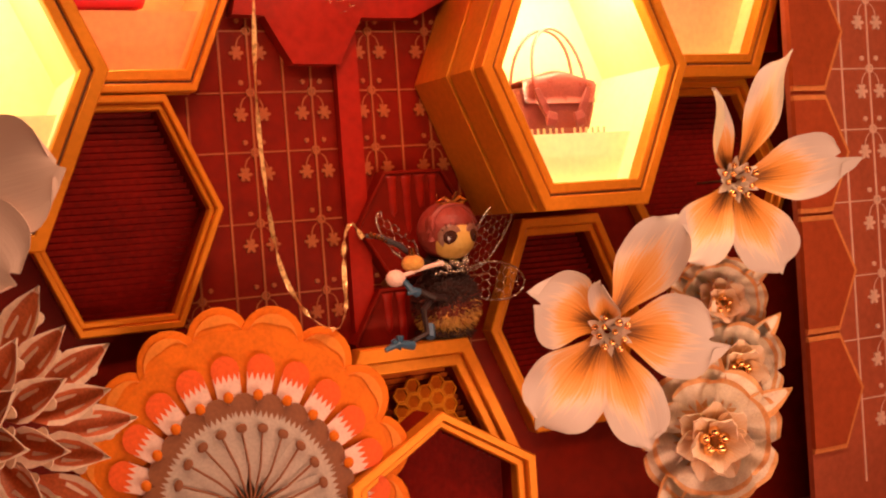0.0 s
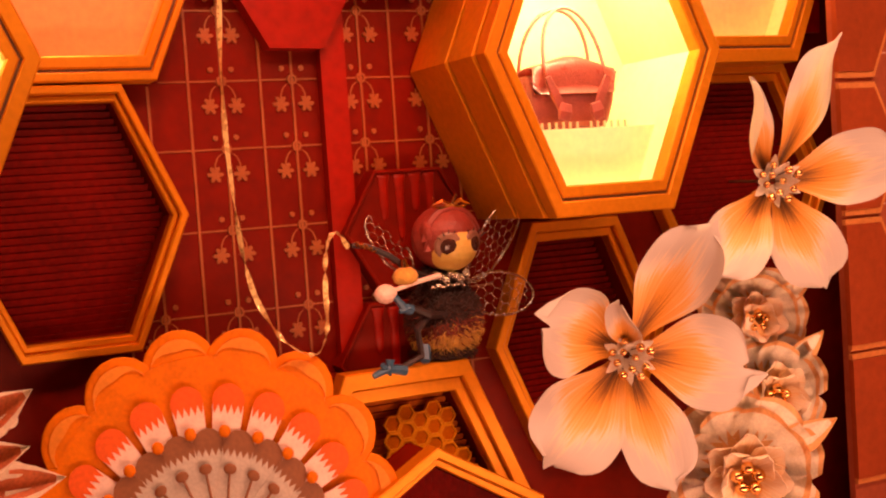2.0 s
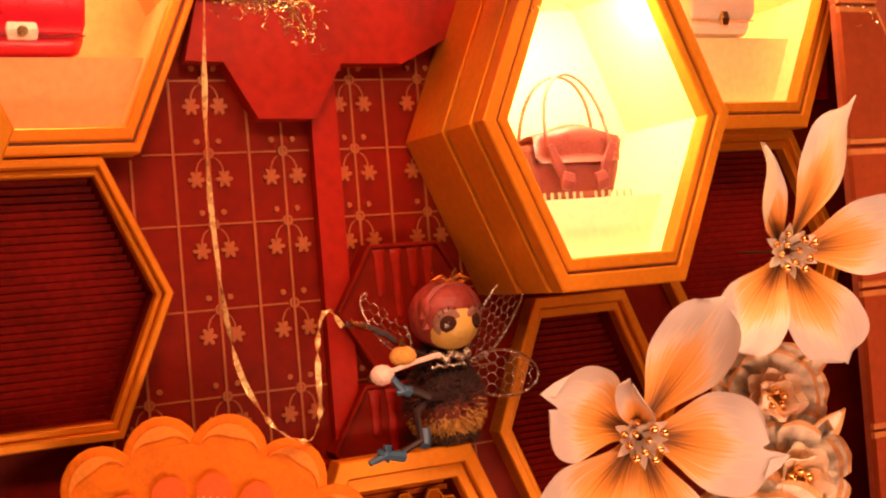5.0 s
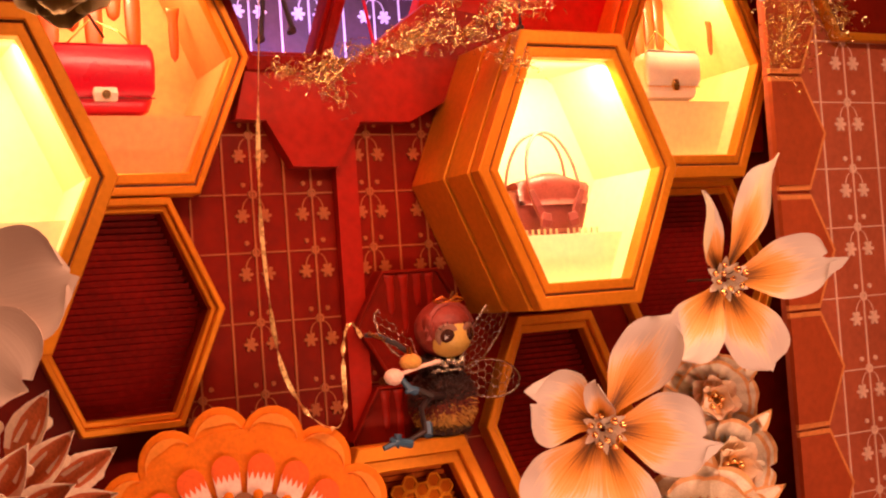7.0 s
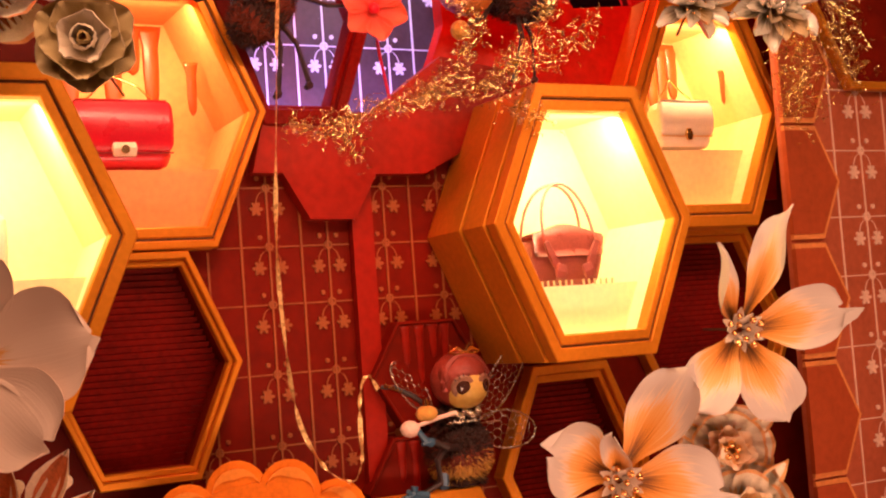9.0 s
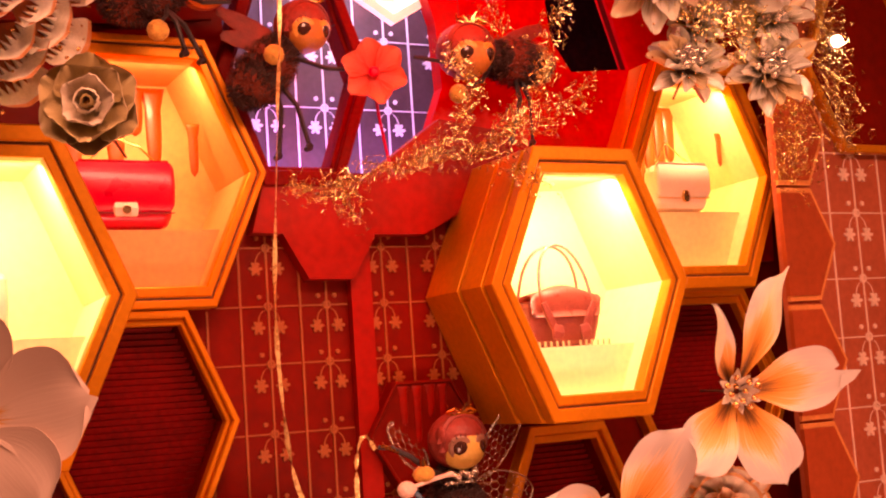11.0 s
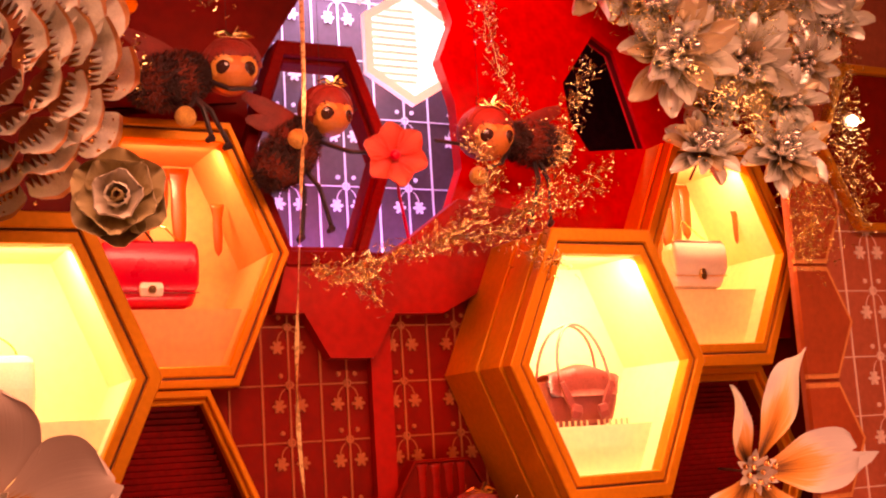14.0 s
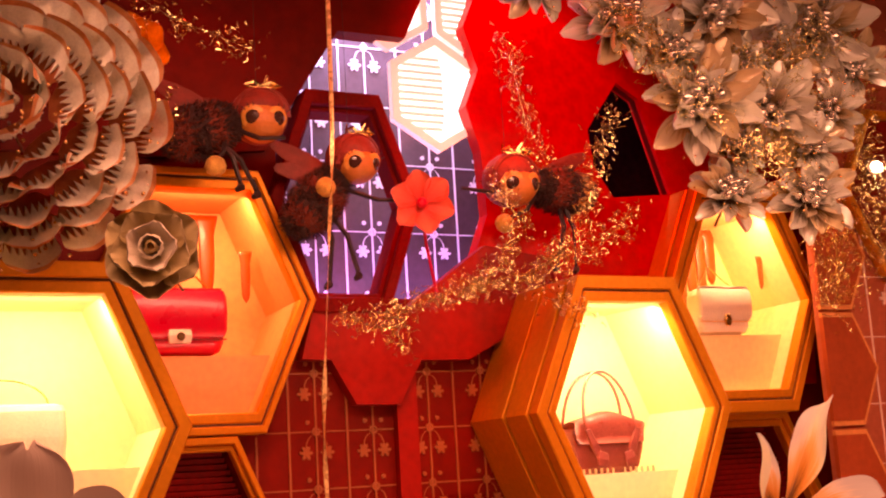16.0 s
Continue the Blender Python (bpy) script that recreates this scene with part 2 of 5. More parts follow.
lattice_wall = tagged(sheet("wall_lattice", [(-3.2, 0.0), (2.9, 0.0), (2.9, 4.0), (-3.2, 4.0)], [*HOLES, UPPER, DKH], WY, WY + .03, RED_DEEP), "deep red wall with a pale raised lattice pattern", "wall", kind="structure")


def disc(bm, x, z, y0, y1, r, n=10, r2=None, mi=0):
    L = lambda y: [(x + (r if r2 is None or i % 2 == 0 else r2) * math.cos(2 * math.pi * i / n + .26), y, z + (r if r2 is None or i % 2 == 0 else r2) * math.sin(2 * math.pi * i / n + .26)) for i in range(n)]
    loft(bm, [L(y1), L(y0)], True, True, mi)


def ornament_mesh(s=1.0, mat=None):
    """A ring with two dots above and two starry blossoms on drooping arcs below."""
    bm = BM()
    n = 12
    R = lambda r, y: [(r * math.cos(2 * math.pi * i / n), y, r * math.sin(2 * math.pi * i / n)) for i in range(n)]
    loft(bm, [R(.014, 0), R(.014, -.006), R(.008, -.006), R(.008, 0)])
    for sx in (-1, 1):
        disc(bm, sx * .028, .030, -.006, 0, .0075, 8)
        star = [(sx * .036 + .0235 * (.45 + .55 * abs(math.cos(3 * a))) * math.cos(a), -.066 + .0235 * (.45 + .55 * abs(math.cos(3 * a))) * math.sin(a)) for a in [math.pi * i / 12 for i in range(24)]]
        loft(bm, [[(x, 0, z) for x, z in star], [(x, -.006, z) for x, z in star]], True, True)
        prev = None
        for k in range(5):
            u = k / 4
            x, z = sx * (.006 + .03 * math.sin(u * 1.57)), -.010 - .05 * u * u
            if prev:
                px, pz = prev
                v = [bm.verts.new(q) for q in ((px - .0022, -.004, pz), (px + .0022, -.004, pz), (x + .0022, -.004, z), (x - .0022, -.004, z))]
                bm.faces.new(v)
            prev = (x, z)
    bmesh.ops.scale(bm, vec=(s, 1, s), verts=bm.verts)
    me = bpy.data.meshes.new("ornament")
    bmesh.ops.recalc_face_normals(bm, faces=bm.faces)
    bm.to_mesh(me)
    bm.free()
    me.materials.append(mat)
    return me


def inside(x, z, polys, grow=1.0):
    for poly in polys:
        cx, cz = sum(p[0] for p in poly) / 6, sum(p[1] for p in poly) / 6
        a, b = (poly[0][0] - cx) * grow, (poly[1][1] - cz) * grow
        u, v = abs(x - cx), abs(z - cz)
        if v < b and u < a * (1 - v / (2 * b)):
            return True
    return False


def lattice(parent, y, cols, plains, rows, zlo, zhi, holes, s=1.0, mat=LATTICE):
    me = ornament_mesh(s, mat)

    def bars(fixed, lo, hi, upright, w):
        step, run = .02, None
        k = lo
        while k <= hi + 1e-6:
            free = not (inside(fixed, k, holes, 1.06) if upright else inside(k, fixed, holes, 1.06))
            if free and run is None:
                run = k
            if run is not None and (not free or k + step > hi):
                if k - run > .05:
                    bm = BM()
                    box(bm, *((fixed - w, fixed + w, y - .004, y + .001, run, k) if upright else (run, k, y - .003, y + .001, fixed - w, fixed + w)))
                    part("lattice_bar", bm, mat, parent)
                run = None
            k += step

    for x in cols:
        bars(x, zlo, zhi, True, .0032)
    for x in plains:
        bars(x, zlo, zhi, True, .0034)
    for z in rows:
        bars(z, min(cols + plains) - .1, max(cols + plains) + .1, False, .0022)
        for x in cols:
            if not inside(x, z - .04, holes, 1.15):
                o = new("ornament", me)
                o.parent, o.location = parent, (x, y, z)


lattice(lattice_wall, WY, [-1.115, -.918, -.722, -.520, -.320], [-1.205, -1.008, -.812, -.425, -.23], [.545, .76, .975, 1.195, 1.41, 1.59, 1.775], .3, 2.0, HOLES)
upper_wall = sheet("wall_lattice_upper", [(-1.5, 1.85), (.3, 1.85), (.3, 3.6), (-1.5, 3.6)], [], .80, .82, VIOLET)
tagged(upper_wall, "plum upper wall with a white raised lattice under violet light", "wall", kind="structure")
lattice(upper_wall, .80, UCOLS, UPLAINS, [2.06, 2.32, 2.58, 2.80, 3.03, 3.26], 1.9, 3.5, [], 1.1, LATTICE_WHITE)
# Unseen cool lamps added in the cavity to brighten the upper lattice.
area("added_cool_light", (-.55, .66, 3.42), (-.6, .80, 2.3), 40, (0.52, 0.52, 1.0), .8, .1)
area("added_cool_light_low", (-.6, .62, 1.93), (-.6, .80, 2.5), 8, (0.50, 0.30, 1.0), .8, .06)

# raised red forms in front of the lattice
c = sheet("red_centre_panel", [(-.93, 1.985), (-.975, 1.815), (-.878, 1.812), (-.797, 1.668), (-.645, 1.665), (-.562, 1.808), (-.386, 1.808), (-.10, 1.95), (-.02, 2.16), (-.30, 2.20), (-.60, 1.985), (-.90, 1.985)], [], .40, .459, RED_MID)
tagged(c, "glossy red panel with a hexagonal lower edge", "wall panel", kind="structure")
bm = BM(); box(bm, -.648, -.575, .425, .459, .0, 1.80)
tagged(link_mesh("red_pilaster", bm, RED_MID), "narrow glossy red upright between lattice panels", "pilaster", kind="structure")
c = sheet("red_upper_panel", [(-.26, 3.12), (-.31, 3.01), (-.26, 2.85), (-.32, 2.71), (-.27, 2.55), (-.26, 2.32), (-.34, 2.12), (-.02, 2.16), (.02, 1.98), (.02, 1.70), (1.15, 1.70), (1.2, 2.5), (2.0, 3.9), (-.2, 3.9)], [DKH, hexat(.714, 2.007, .345, .398)], .44, .50, RED_WALL)
tagged(c, "bright red upper wall panel with a zigzag honeycomb edge", "wall panel", kind="structure")
# Near-black sheet painted as the shade inside the hexagonal opening.
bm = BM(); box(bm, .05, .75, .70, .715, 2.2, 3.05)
tagged(link_mesh("recess_shade_sheet", bm, RECESS_SHADE), "near-black sheet giving the hexagonal recess its shade", "recess", kind="structure")
c = sheet("red_fascia", [(-3.2, 2.45), (-1.5, 2.45), (-1.06, 2.5), (-.93, 2.72), (-.79, 2.94), (-.54, 2.94), (-.47, 3.09), (-.40, 3.9), (-3.2, 3.9)], [], .44, .52, RED_DEEP)
tagged(c, "deep red fascia with an angled honeycomb edge", "wall panel", kind="structure")

# hexagonal louvred recesses of the honeycomb


def louvre_cell(m, a, b, w, label, depth=.25, front=GOLD, slats=True, pointy=False, inside_mat=LOUVRE):
    t = thing("honeycomb_cell", m @ (pose(0, 0, 0, 0, 90, 0) if pointy else Matrix()), label, "honeycomb cell", "louvred honeycomb cells")
    bm = BM(); hex_ring(bm, a, b, a - w * .55, b - w * .62, 0, .06); part("outer_frame", bm, front, t)
    bm = BM(); hex_ring(bm, a - w * .56, b - w * .63, a - w, b - w * 1.15, .02, .06); part("inner_frame", bm, front, t)
    bm = BM(); hex_ring(bm, a - .015, b - .017, a - w, b - w * 1.15, .061, depth); part("casing", bm, RED_DEEP, t)
    bm = BM(); hex_plate(bm, a - .02, b - .02, depth + .001, depth + .02); part("back_panel", bm, inside_mat, t)
    if slats:
        n = int(2 * b / .019)
        for i in range(n):
            z = -b + (i + .5) * 2 * b / n
            half = (a - w) * (1 - abs(z) / (2 * (b - w))) - .004
            if abs(z) < b - w * 1.2:
                bm = BM(); box(bm, -half, half, -.0095, .0095, -.0012, .0012)
                bmesh.ops.rotate(bm, cent=(0, 0, 0), matrix=Matrix.Rotation(radians(-62), 3, "X"), verts=bm.verts)
                bmesh.ops.translate(bm, vec=(0, .12, z), verts=bm.verts)
                part("slat", bm, inside_mat, t)
    return t


# Amber slats, panes and rings carry the cell's inner glow in their colour.
GLOW_AMBER = material("glow_amber_slat", (0.58, 0.13, 0.010), 0.4, 0, 0.15, 12)
louvre_cell(pose(-1.343, .37, 1.247), .29, .335, .037, "gold-framed hexagonal cell with dark red louvres")
louvre_cell(pose(.78, .41, 1.20), .36, .40, .05, "gold-framed hexagonal cell with dark red louvres", .22)
louvre_cell(pose(.118, .40, .79), .30, .358, .052, "gold-framed hexagonal cell with dark red louvres", .22)
low = louvre_cell(pose(-.52, .27, .378), .365, .418, .075, "gold-framed hexagonal cell with a honeycomb screen coloured as if glowing amber", .24, inside_mat=GLOW_AMBER)
AMBER_PANE = material("amber_pane", (0.52, 0.13, 0.004), 0.7, 0, .12, 12, spec=.04)
AMBER = material("amber_honeycomb", (0.70, 0.27, 0.012), 0.6, 0, 0.15, 12, spec=.06)
for i in range(9):
    for j in range(9):
        x, z = -.02 + i * .042, -.14 + j * .049 + (i % 2) * .0245
        if abs(x) < .29 * (1 - abs(z) / .70) - .03 and abs(z) < .30:
            bm = BM(); hex_ring(bm, .028, .0245, .021, .0185, .085, .095, .001)
            part("honeycomb_ring", bm, AMBER, low).location = (x, 0, z)
            bm = BM(); hex_plate(bm, .0215, .019, .091, .095, .001)
            part("honeycomb_pane", bm, AMBER_PANE, low).location = (x, 0, z)
louvre_cell(pose(-.545, .06, .27), .345, .30, .05, "gold-framed pointed hexagonal cell near the floor", .18, pointy=True)
# small flat red hexagons with drips
HEX_PANELS = []
for cx, cz, a in ((-.425, 1.160, .202), (-.47, .80, .196)):
    t = thing("wall_hexagon", pose(cx, .395, cz), "flat red hexagonal panel with a raised rim on the lattice wall", "wall panel", "red wall hexagons")
    bm = BM(); hex_ring(bm, a, a * .84, a - .012, a * .84 - .012, 0, .066, .003); part("rim", bm, RED_DEEP, t)
    bm = BM(); hex_plate(bm, a - .011, a * .84 - .011, .010, .06); part("panel", bm, RED_DEEP, t)
    HEX_PANELS.append((t, a))

# hexagonal window frame, its red darkened for shade, with the violet-lit lattice behind it
t = thing("hexagon_surround", pose(-.80, .39, 2.335), "shaded red hexagonal frame in front of the violet-lit lattice", "frame")
bm = BM(); hex_ring(bm, .262, .372, .222, .322, 0, .12); part("frame_ring", bm, SHADED_RED, t)
bm = BM(); hex_ring(bm, .228, .328, .208, .305, .03, .125); part("inner_rim", bm, SHADED_RED, t)
# lit white honeycomb lamp
WHITE_LIT = material("lit_white_acrylic", (0.9, 0.85, 0.8), 0.4, 0, 0.02, 5, emit=(1.0, 0.86, 0.80), strength=2.4)
WHITE_SLAT = material("lit_slat", (0.9, 0.75, 0.65), 0.4, 0, 0.05, 5, emit=(1.0, 0.62, 0.48), strength=0.75)


def white_cell(cx, cz, r):
    t = thing("hexagonal_lamp", pose(cx, .49, cz), "bright white lit honeycomb lamp with pink slats", "lamp", "lit honeycomb lamps")
    P = lambda k, y: [(k * r * math.sin(math.pi / 3 * i) * .95, y, k * r * math.cos(math.pi / 3 * i)) for i in range(6)]
    bm = BM(); loft(bm, [P(1, .03), P(1, 0), P(.84, 0), P(.84, .03)]); part("rim", bm, WHITE_SLAT, t)
    bm = BM(); loft(bm, [P(.85, .035), P(.85, .025)], True, True); part("diffuser", bm, WHITE_LIT, t)
    for i in range(11):
        z = -.6 * r + i * .12 * r
        w = .8 * r * min(1, (1 - abs(z) / r) * 1.6)
        bm = BM(); box(bm, -w * .9, w * .15, .010, .022, z - .006, z + .006); part("slat", bm, WHITE_SLAT, t)


white_cell(-.40, 2.765, .215)
white_cell(-.215, 3.10, .215)
white_cell(-.58, 3.10, .19)

# ---- side panel ----
SX = .967
SIDE_GOLD = material("amber_hexagon_rim", (0.68, 0.25, 0.07), 0.45, 0, 0.1, 8, spec=.3)
side = sheet("side_panel", [(SX, 0), (3.1, 0), (3.1, 3.99), (SX, 3.99)], [], .19, .215, SIDE_RED)
tagged(side, "terracotta side panel with pale lattice and hexagon outlines", "wall panel", kind="structure")
for i, cz in enumerate((.447, .873, 1.30, 1.732, 2.16)):
    for k, (y, mt, nm) in enumerate(((.176, SIDE_GOLD, "hexagon_rim"), (.170, HEX_RED, "hexagon_plate"))):
        a, b = (.198, .208) if k == 0 else (.180, .190)
        cx = 1.02
        lp = [(SX - .002 * k, cz - b), (cx + a / 2, cz - b), (cx + a, cz), (cx + a / 2, cz + b), (SX - .002 * k, cz + b)]
        bm = BM()
        loft(bm, [[(x, .1905, z) for x, z in lp], [(x, y, z) for x, z in lp]], True, True)
        part(nm, bm, mt, side)
lattice(side, .19, [1.35, 1.62, 1.89, 2.16], [1.215, 1.485, 1.755, 2.03], [.40, .62, .85, 1.12, 1.38, 1.60, 1.85, 2.08], .1, 2.25, [], 1.25, LATTICE_PALE)
t = thing("hexagon_surround", pose(1.451, .14, 2.407), "gold-brown hexagonal outline frame on the side panel", "frame")
bm = BM(); hex_ring(bm, .33, .33, .30, .30, 0, .04); part("frame_ring", bm, GOLD, t)
bm = BM(); hex_plate(bm, .30, .30, .03, .038); part("panel", bm, RED_DEEP, t)
BULB = material("lit_bulb", (1, .9, .75), .3, emit=(1.0, .8, .55), strength=25)
bm = BM(); bmesh.ops.create_icosphere(bm, subdivisions=2, radius=.022)
t = thing("spotlight", pose(1.267, .11, 2.495), "small round lit spotlight", "lamp")
part("bulb", bm, BULB, t)
bm = BM(); disc(bm, 0, 0, .012, .03, .035, 14); part("collar", bm, GOLD_DARK, t)

# ---- flowers ----


def petal_material(name, base, mid, tip, y0, y1, streak=60.0, rough=.5, metal=0.0, flank=0.0):
    """Colour runs along the petal from base to tip with ragged streaks."""
    m = bpy.data.materials.new(name)
    m.use_nodes = True
    nt = m.node_tree
    b = nt.nodes["Principled BSDF"]
    b.inputs["Roughness"].default_value = rough
    b.inputs["Sheen Weight"].default_value = .15
    b.inputs["Metallic"].default_value = metal
    co, mp, nz = nt.nodes.new("ShaderNodeTexCoord"), nt.nodes.new("ShaderNodeMapping"), nt.nodes.new("ShaderNodeTexNoise")
    sep, dv, at = nt.nodes.new("ShaderNodeSeparateXYZ"), nt.nodes.new("ShaderNodeMath"), nt.nodes.new("ShaderNodeCombineXYZ")
    nt.links.new(co.outputs["Object"], sep.inputs[0])
    dv.operation = "ARCTAN2"
    nt.links.new(sep.outputs["X"], dv.inputs[0])
    nt.links.new(sep.outputs["Y"], dv.inputs[1])
    nt.links.new(dv.outputs[0], at.inputs["X"])
    mp.inputs["Scale"].default_value = (streak, 1, 1)
    nt.links.new(at.outputs[0], mp.inputs[0])
    nz.inputs["Scale"].default_value = 1.0
    nz.inputs["Detail"].default_value = 2
    nt.links.new(mp.outputs[0], nz.inputs["Vector"])
    ad = nt.nodes.new("ShaderNodeMath")
    ad.operation = "MULTIPLY_ADD"
    ad.inputs[1].default_value = (y1 - y0) * 1.5
    nt.links.new(nz.outputs["Fac"], ad.inputs[0])
    ab, fl = nt.nodes.new("ShaderNodeMath"), nt.nodes.new("ShaderNodeMath")
    ab.operation, fl.operation = "ABSOLUTE", "MULTIPLY_ADD"
    fl.inputs[1].default_value = flank
    nt.links.new(sep.outputs["X"], ab.inputs[0])
    nt.links.new(ab.outputs[0], fl.inputs[0])
    nt.links.new(sep.outputs["Y"], fl.inputs[2])
    nt.links.new(fl.outputs[0], ad.inputs[2])
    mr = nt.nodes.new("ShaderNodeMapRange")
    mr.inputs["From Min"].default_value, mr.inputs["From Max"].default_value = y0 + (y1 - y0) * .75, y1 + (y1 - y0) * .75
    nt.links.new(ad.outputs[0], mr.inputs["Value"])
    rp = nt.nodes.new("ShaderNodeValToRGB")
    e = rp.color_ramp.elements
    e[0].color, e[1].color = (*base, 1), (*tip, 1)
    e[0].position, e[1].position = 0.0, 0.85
    x = e.new(.38)
    x.color = (*mid, 1)
    x = e.new(.62)
    x.color = (*[.55 * p + .45 * q for p, q in zip(mid, tip)], 1)
    nt.links.new(mr.outputs["Result"], rp.inputs["Fac"])
    nt.links.new(rp.outputs["Color"], b.inputs["Base Color"])
    bp = nt.nodes.new("ShaderNodeBump")
    bp.inputs["Strength"].default_value, bp.inputs["Distance"].default_value = .25, .003
    nt.links.new(nz.outputs["Fac"], bp.inputs["Height"])
    nt.links.new(bp.outputs["Normal"], b.inputs["Normal"])
    return m


def petal_mesh(name, length, width, mat, curl=.25, cup=.2, ruffle=.03, point=.0, fold=0.0, nu=8, nv=8, thick=.004, notch=0.0, seed=0, edge=None):
    """A petal growing along +y with its face to +z. point: 0 round to 1 pointed; fold: rolled along its length."""
    rng = random.Random(seed)
    ph = rng.uniform(0, 6)
    bm = BM()
    grids = []
    for side in (0, 1):
        g = []
        for j in range(nv + 1):
            v = j / nv
            v = 1 - (1 - v) ** 1.35
            if point < .5:
                prof = .10 + .90 * (.5 - .5 * math.cos(min(1, v / .62) * math.pi)) if v < .62 else max(.22, 1 - ((v - .62) / .38) ** 2.6) ** .5
            else:
                prof = max(.04, math.sin(math.pi * (v * .93 + .05)) ** (1.5 - .5 * point))
            row = []
            for i in range(nu + 1):
                u = i / nu * 2 - 1
                x = u * width * .5 * prof
                y = v * length * (1 - .10 * u * u * (1 - point)) - notch * length * max(0, v - .8) * 5 * max(0, 1 - abs(u) * 3)
                z = curl * length * v * v + cup * width * u * u * prof + ruffle * length * math.sin(u * 7 + ph + v * 2) * v * v
                if fold:
                    ang = u * fold
                    z += width * .5 * prof * (1 - math.cos(ang)) / max(.3, fold)
                    x = width * .5 * prof * math.sin(ang) / max(.5, fold)
                row.append(bm.verts.new((x, y, z - side * thick)))
            g.append(row)
        grids.append(g)
        for j in range(nv):
            for i in range(nu):
                q = (g[j][i], g[j][i + 1], g[j + 1][i + 1], g[j + 1][i])
                f = bm.faces.new(q if side == 0 else q[::-1])
                if edge is not None and (j == nv - 1 or i in (0, nu - 1)) and j >= 1:
                    f.material_index = 1
    a, b = grids
    rim = [(0, i) for i in range(nu)] + [(j, nu) for j in range(nv)] + [(nv, i) for i in range(nu, 0, -1)] + [(j, 0) for j in range(nv, 0, -1)]
    for (j, i), (k, l) in zip(rim, rim[1:] + rim[:1]):
        bm.faces.new((a[j][i], b[j][i], b[k][l], a[k][l])).material_index = 1 if edge is not None else 0
    me = bpy.data.meshes.new(name)
    bmesh.ops.recalc_face_normals(bm, faces=bm.faces)
    bm.to_mesh(me)
    bm.free()
    me.materials.append(mat)
    if edge is not None:
        me.materials.append(edge)
    me.polygons.foreach_set("use_smooth", [True] * len(me.polygons))
    me.set_sharp_from_angle(angle=radians(50))
    return me


def put(name, me, parent, m, label=""):
    o = new(name, me)
    o.parent = parent
    o.matrix_basis = m
    if label:
        tagged(o, label)
    return o


def ball_mesh(name, r, mat, sub=2):
    bm = BM()
    bmesh.ops.create_icosphere(bm, subdivisions=sub, radius=r)
    me = bpy.data.meshes.new(name)
    bm.to_mesh(me)
    bm.free()
    me.materials.append(mat)
    me.polygons.foreach_set("use_smooth", [True] * len(me.polygons))
    return me


def tube(bm, pts, r0, r1=None, n=6, mi=0):
    r1 = r0 if r1 is None else r1
    pts = [Vector(p) for p in pts]
    loops = []
    for k, p in enumerate(pts):
        d = (pts[min(k + 1, len(pts) - 1)] - pts[max(k - 1, 0)]).normalized()
        q = d.to_track_quat("Z", "Y")
        r = r0 + (r1 - r0) * k / max(1, len(pts) - 1)
        loops.append([p + q @ Vector((r * math.cos(2 * math.pi * i / n), r * math.sin(2 * math.pi * i / n), 0)) for i in range(n)])
    loft(bm, loops, True, True, mi)


BEAD = material("gold_bead", (0.85, 0.52, 0.20), 0.12, 1.0, 0.05, 10)
PEARL = material("silver_pearl", (0.62, 0.56, 0.46), 0.16, 0.75, 0.06, 10, coat=.4)
TUFT = material("white_tuft", (0.85, 0.78, 0.66), 0.7, 0, .1, 30)
STEM = material("dark_stem", (0.10, 0.035, 0.015), 0.6, 0, .15, 20)
bead = ball_mesh("bead", .0125, BEAD)
pearl = ball_mesh("pearl", .016, PEARL)


def stem_back(t, length, r=.0045):
    bm = BM(); tube(bm, [(0, 0, -.005), (.0, 0, -length * .5), (0, 0, -length)], r); part("stem", bm, STEM, t)


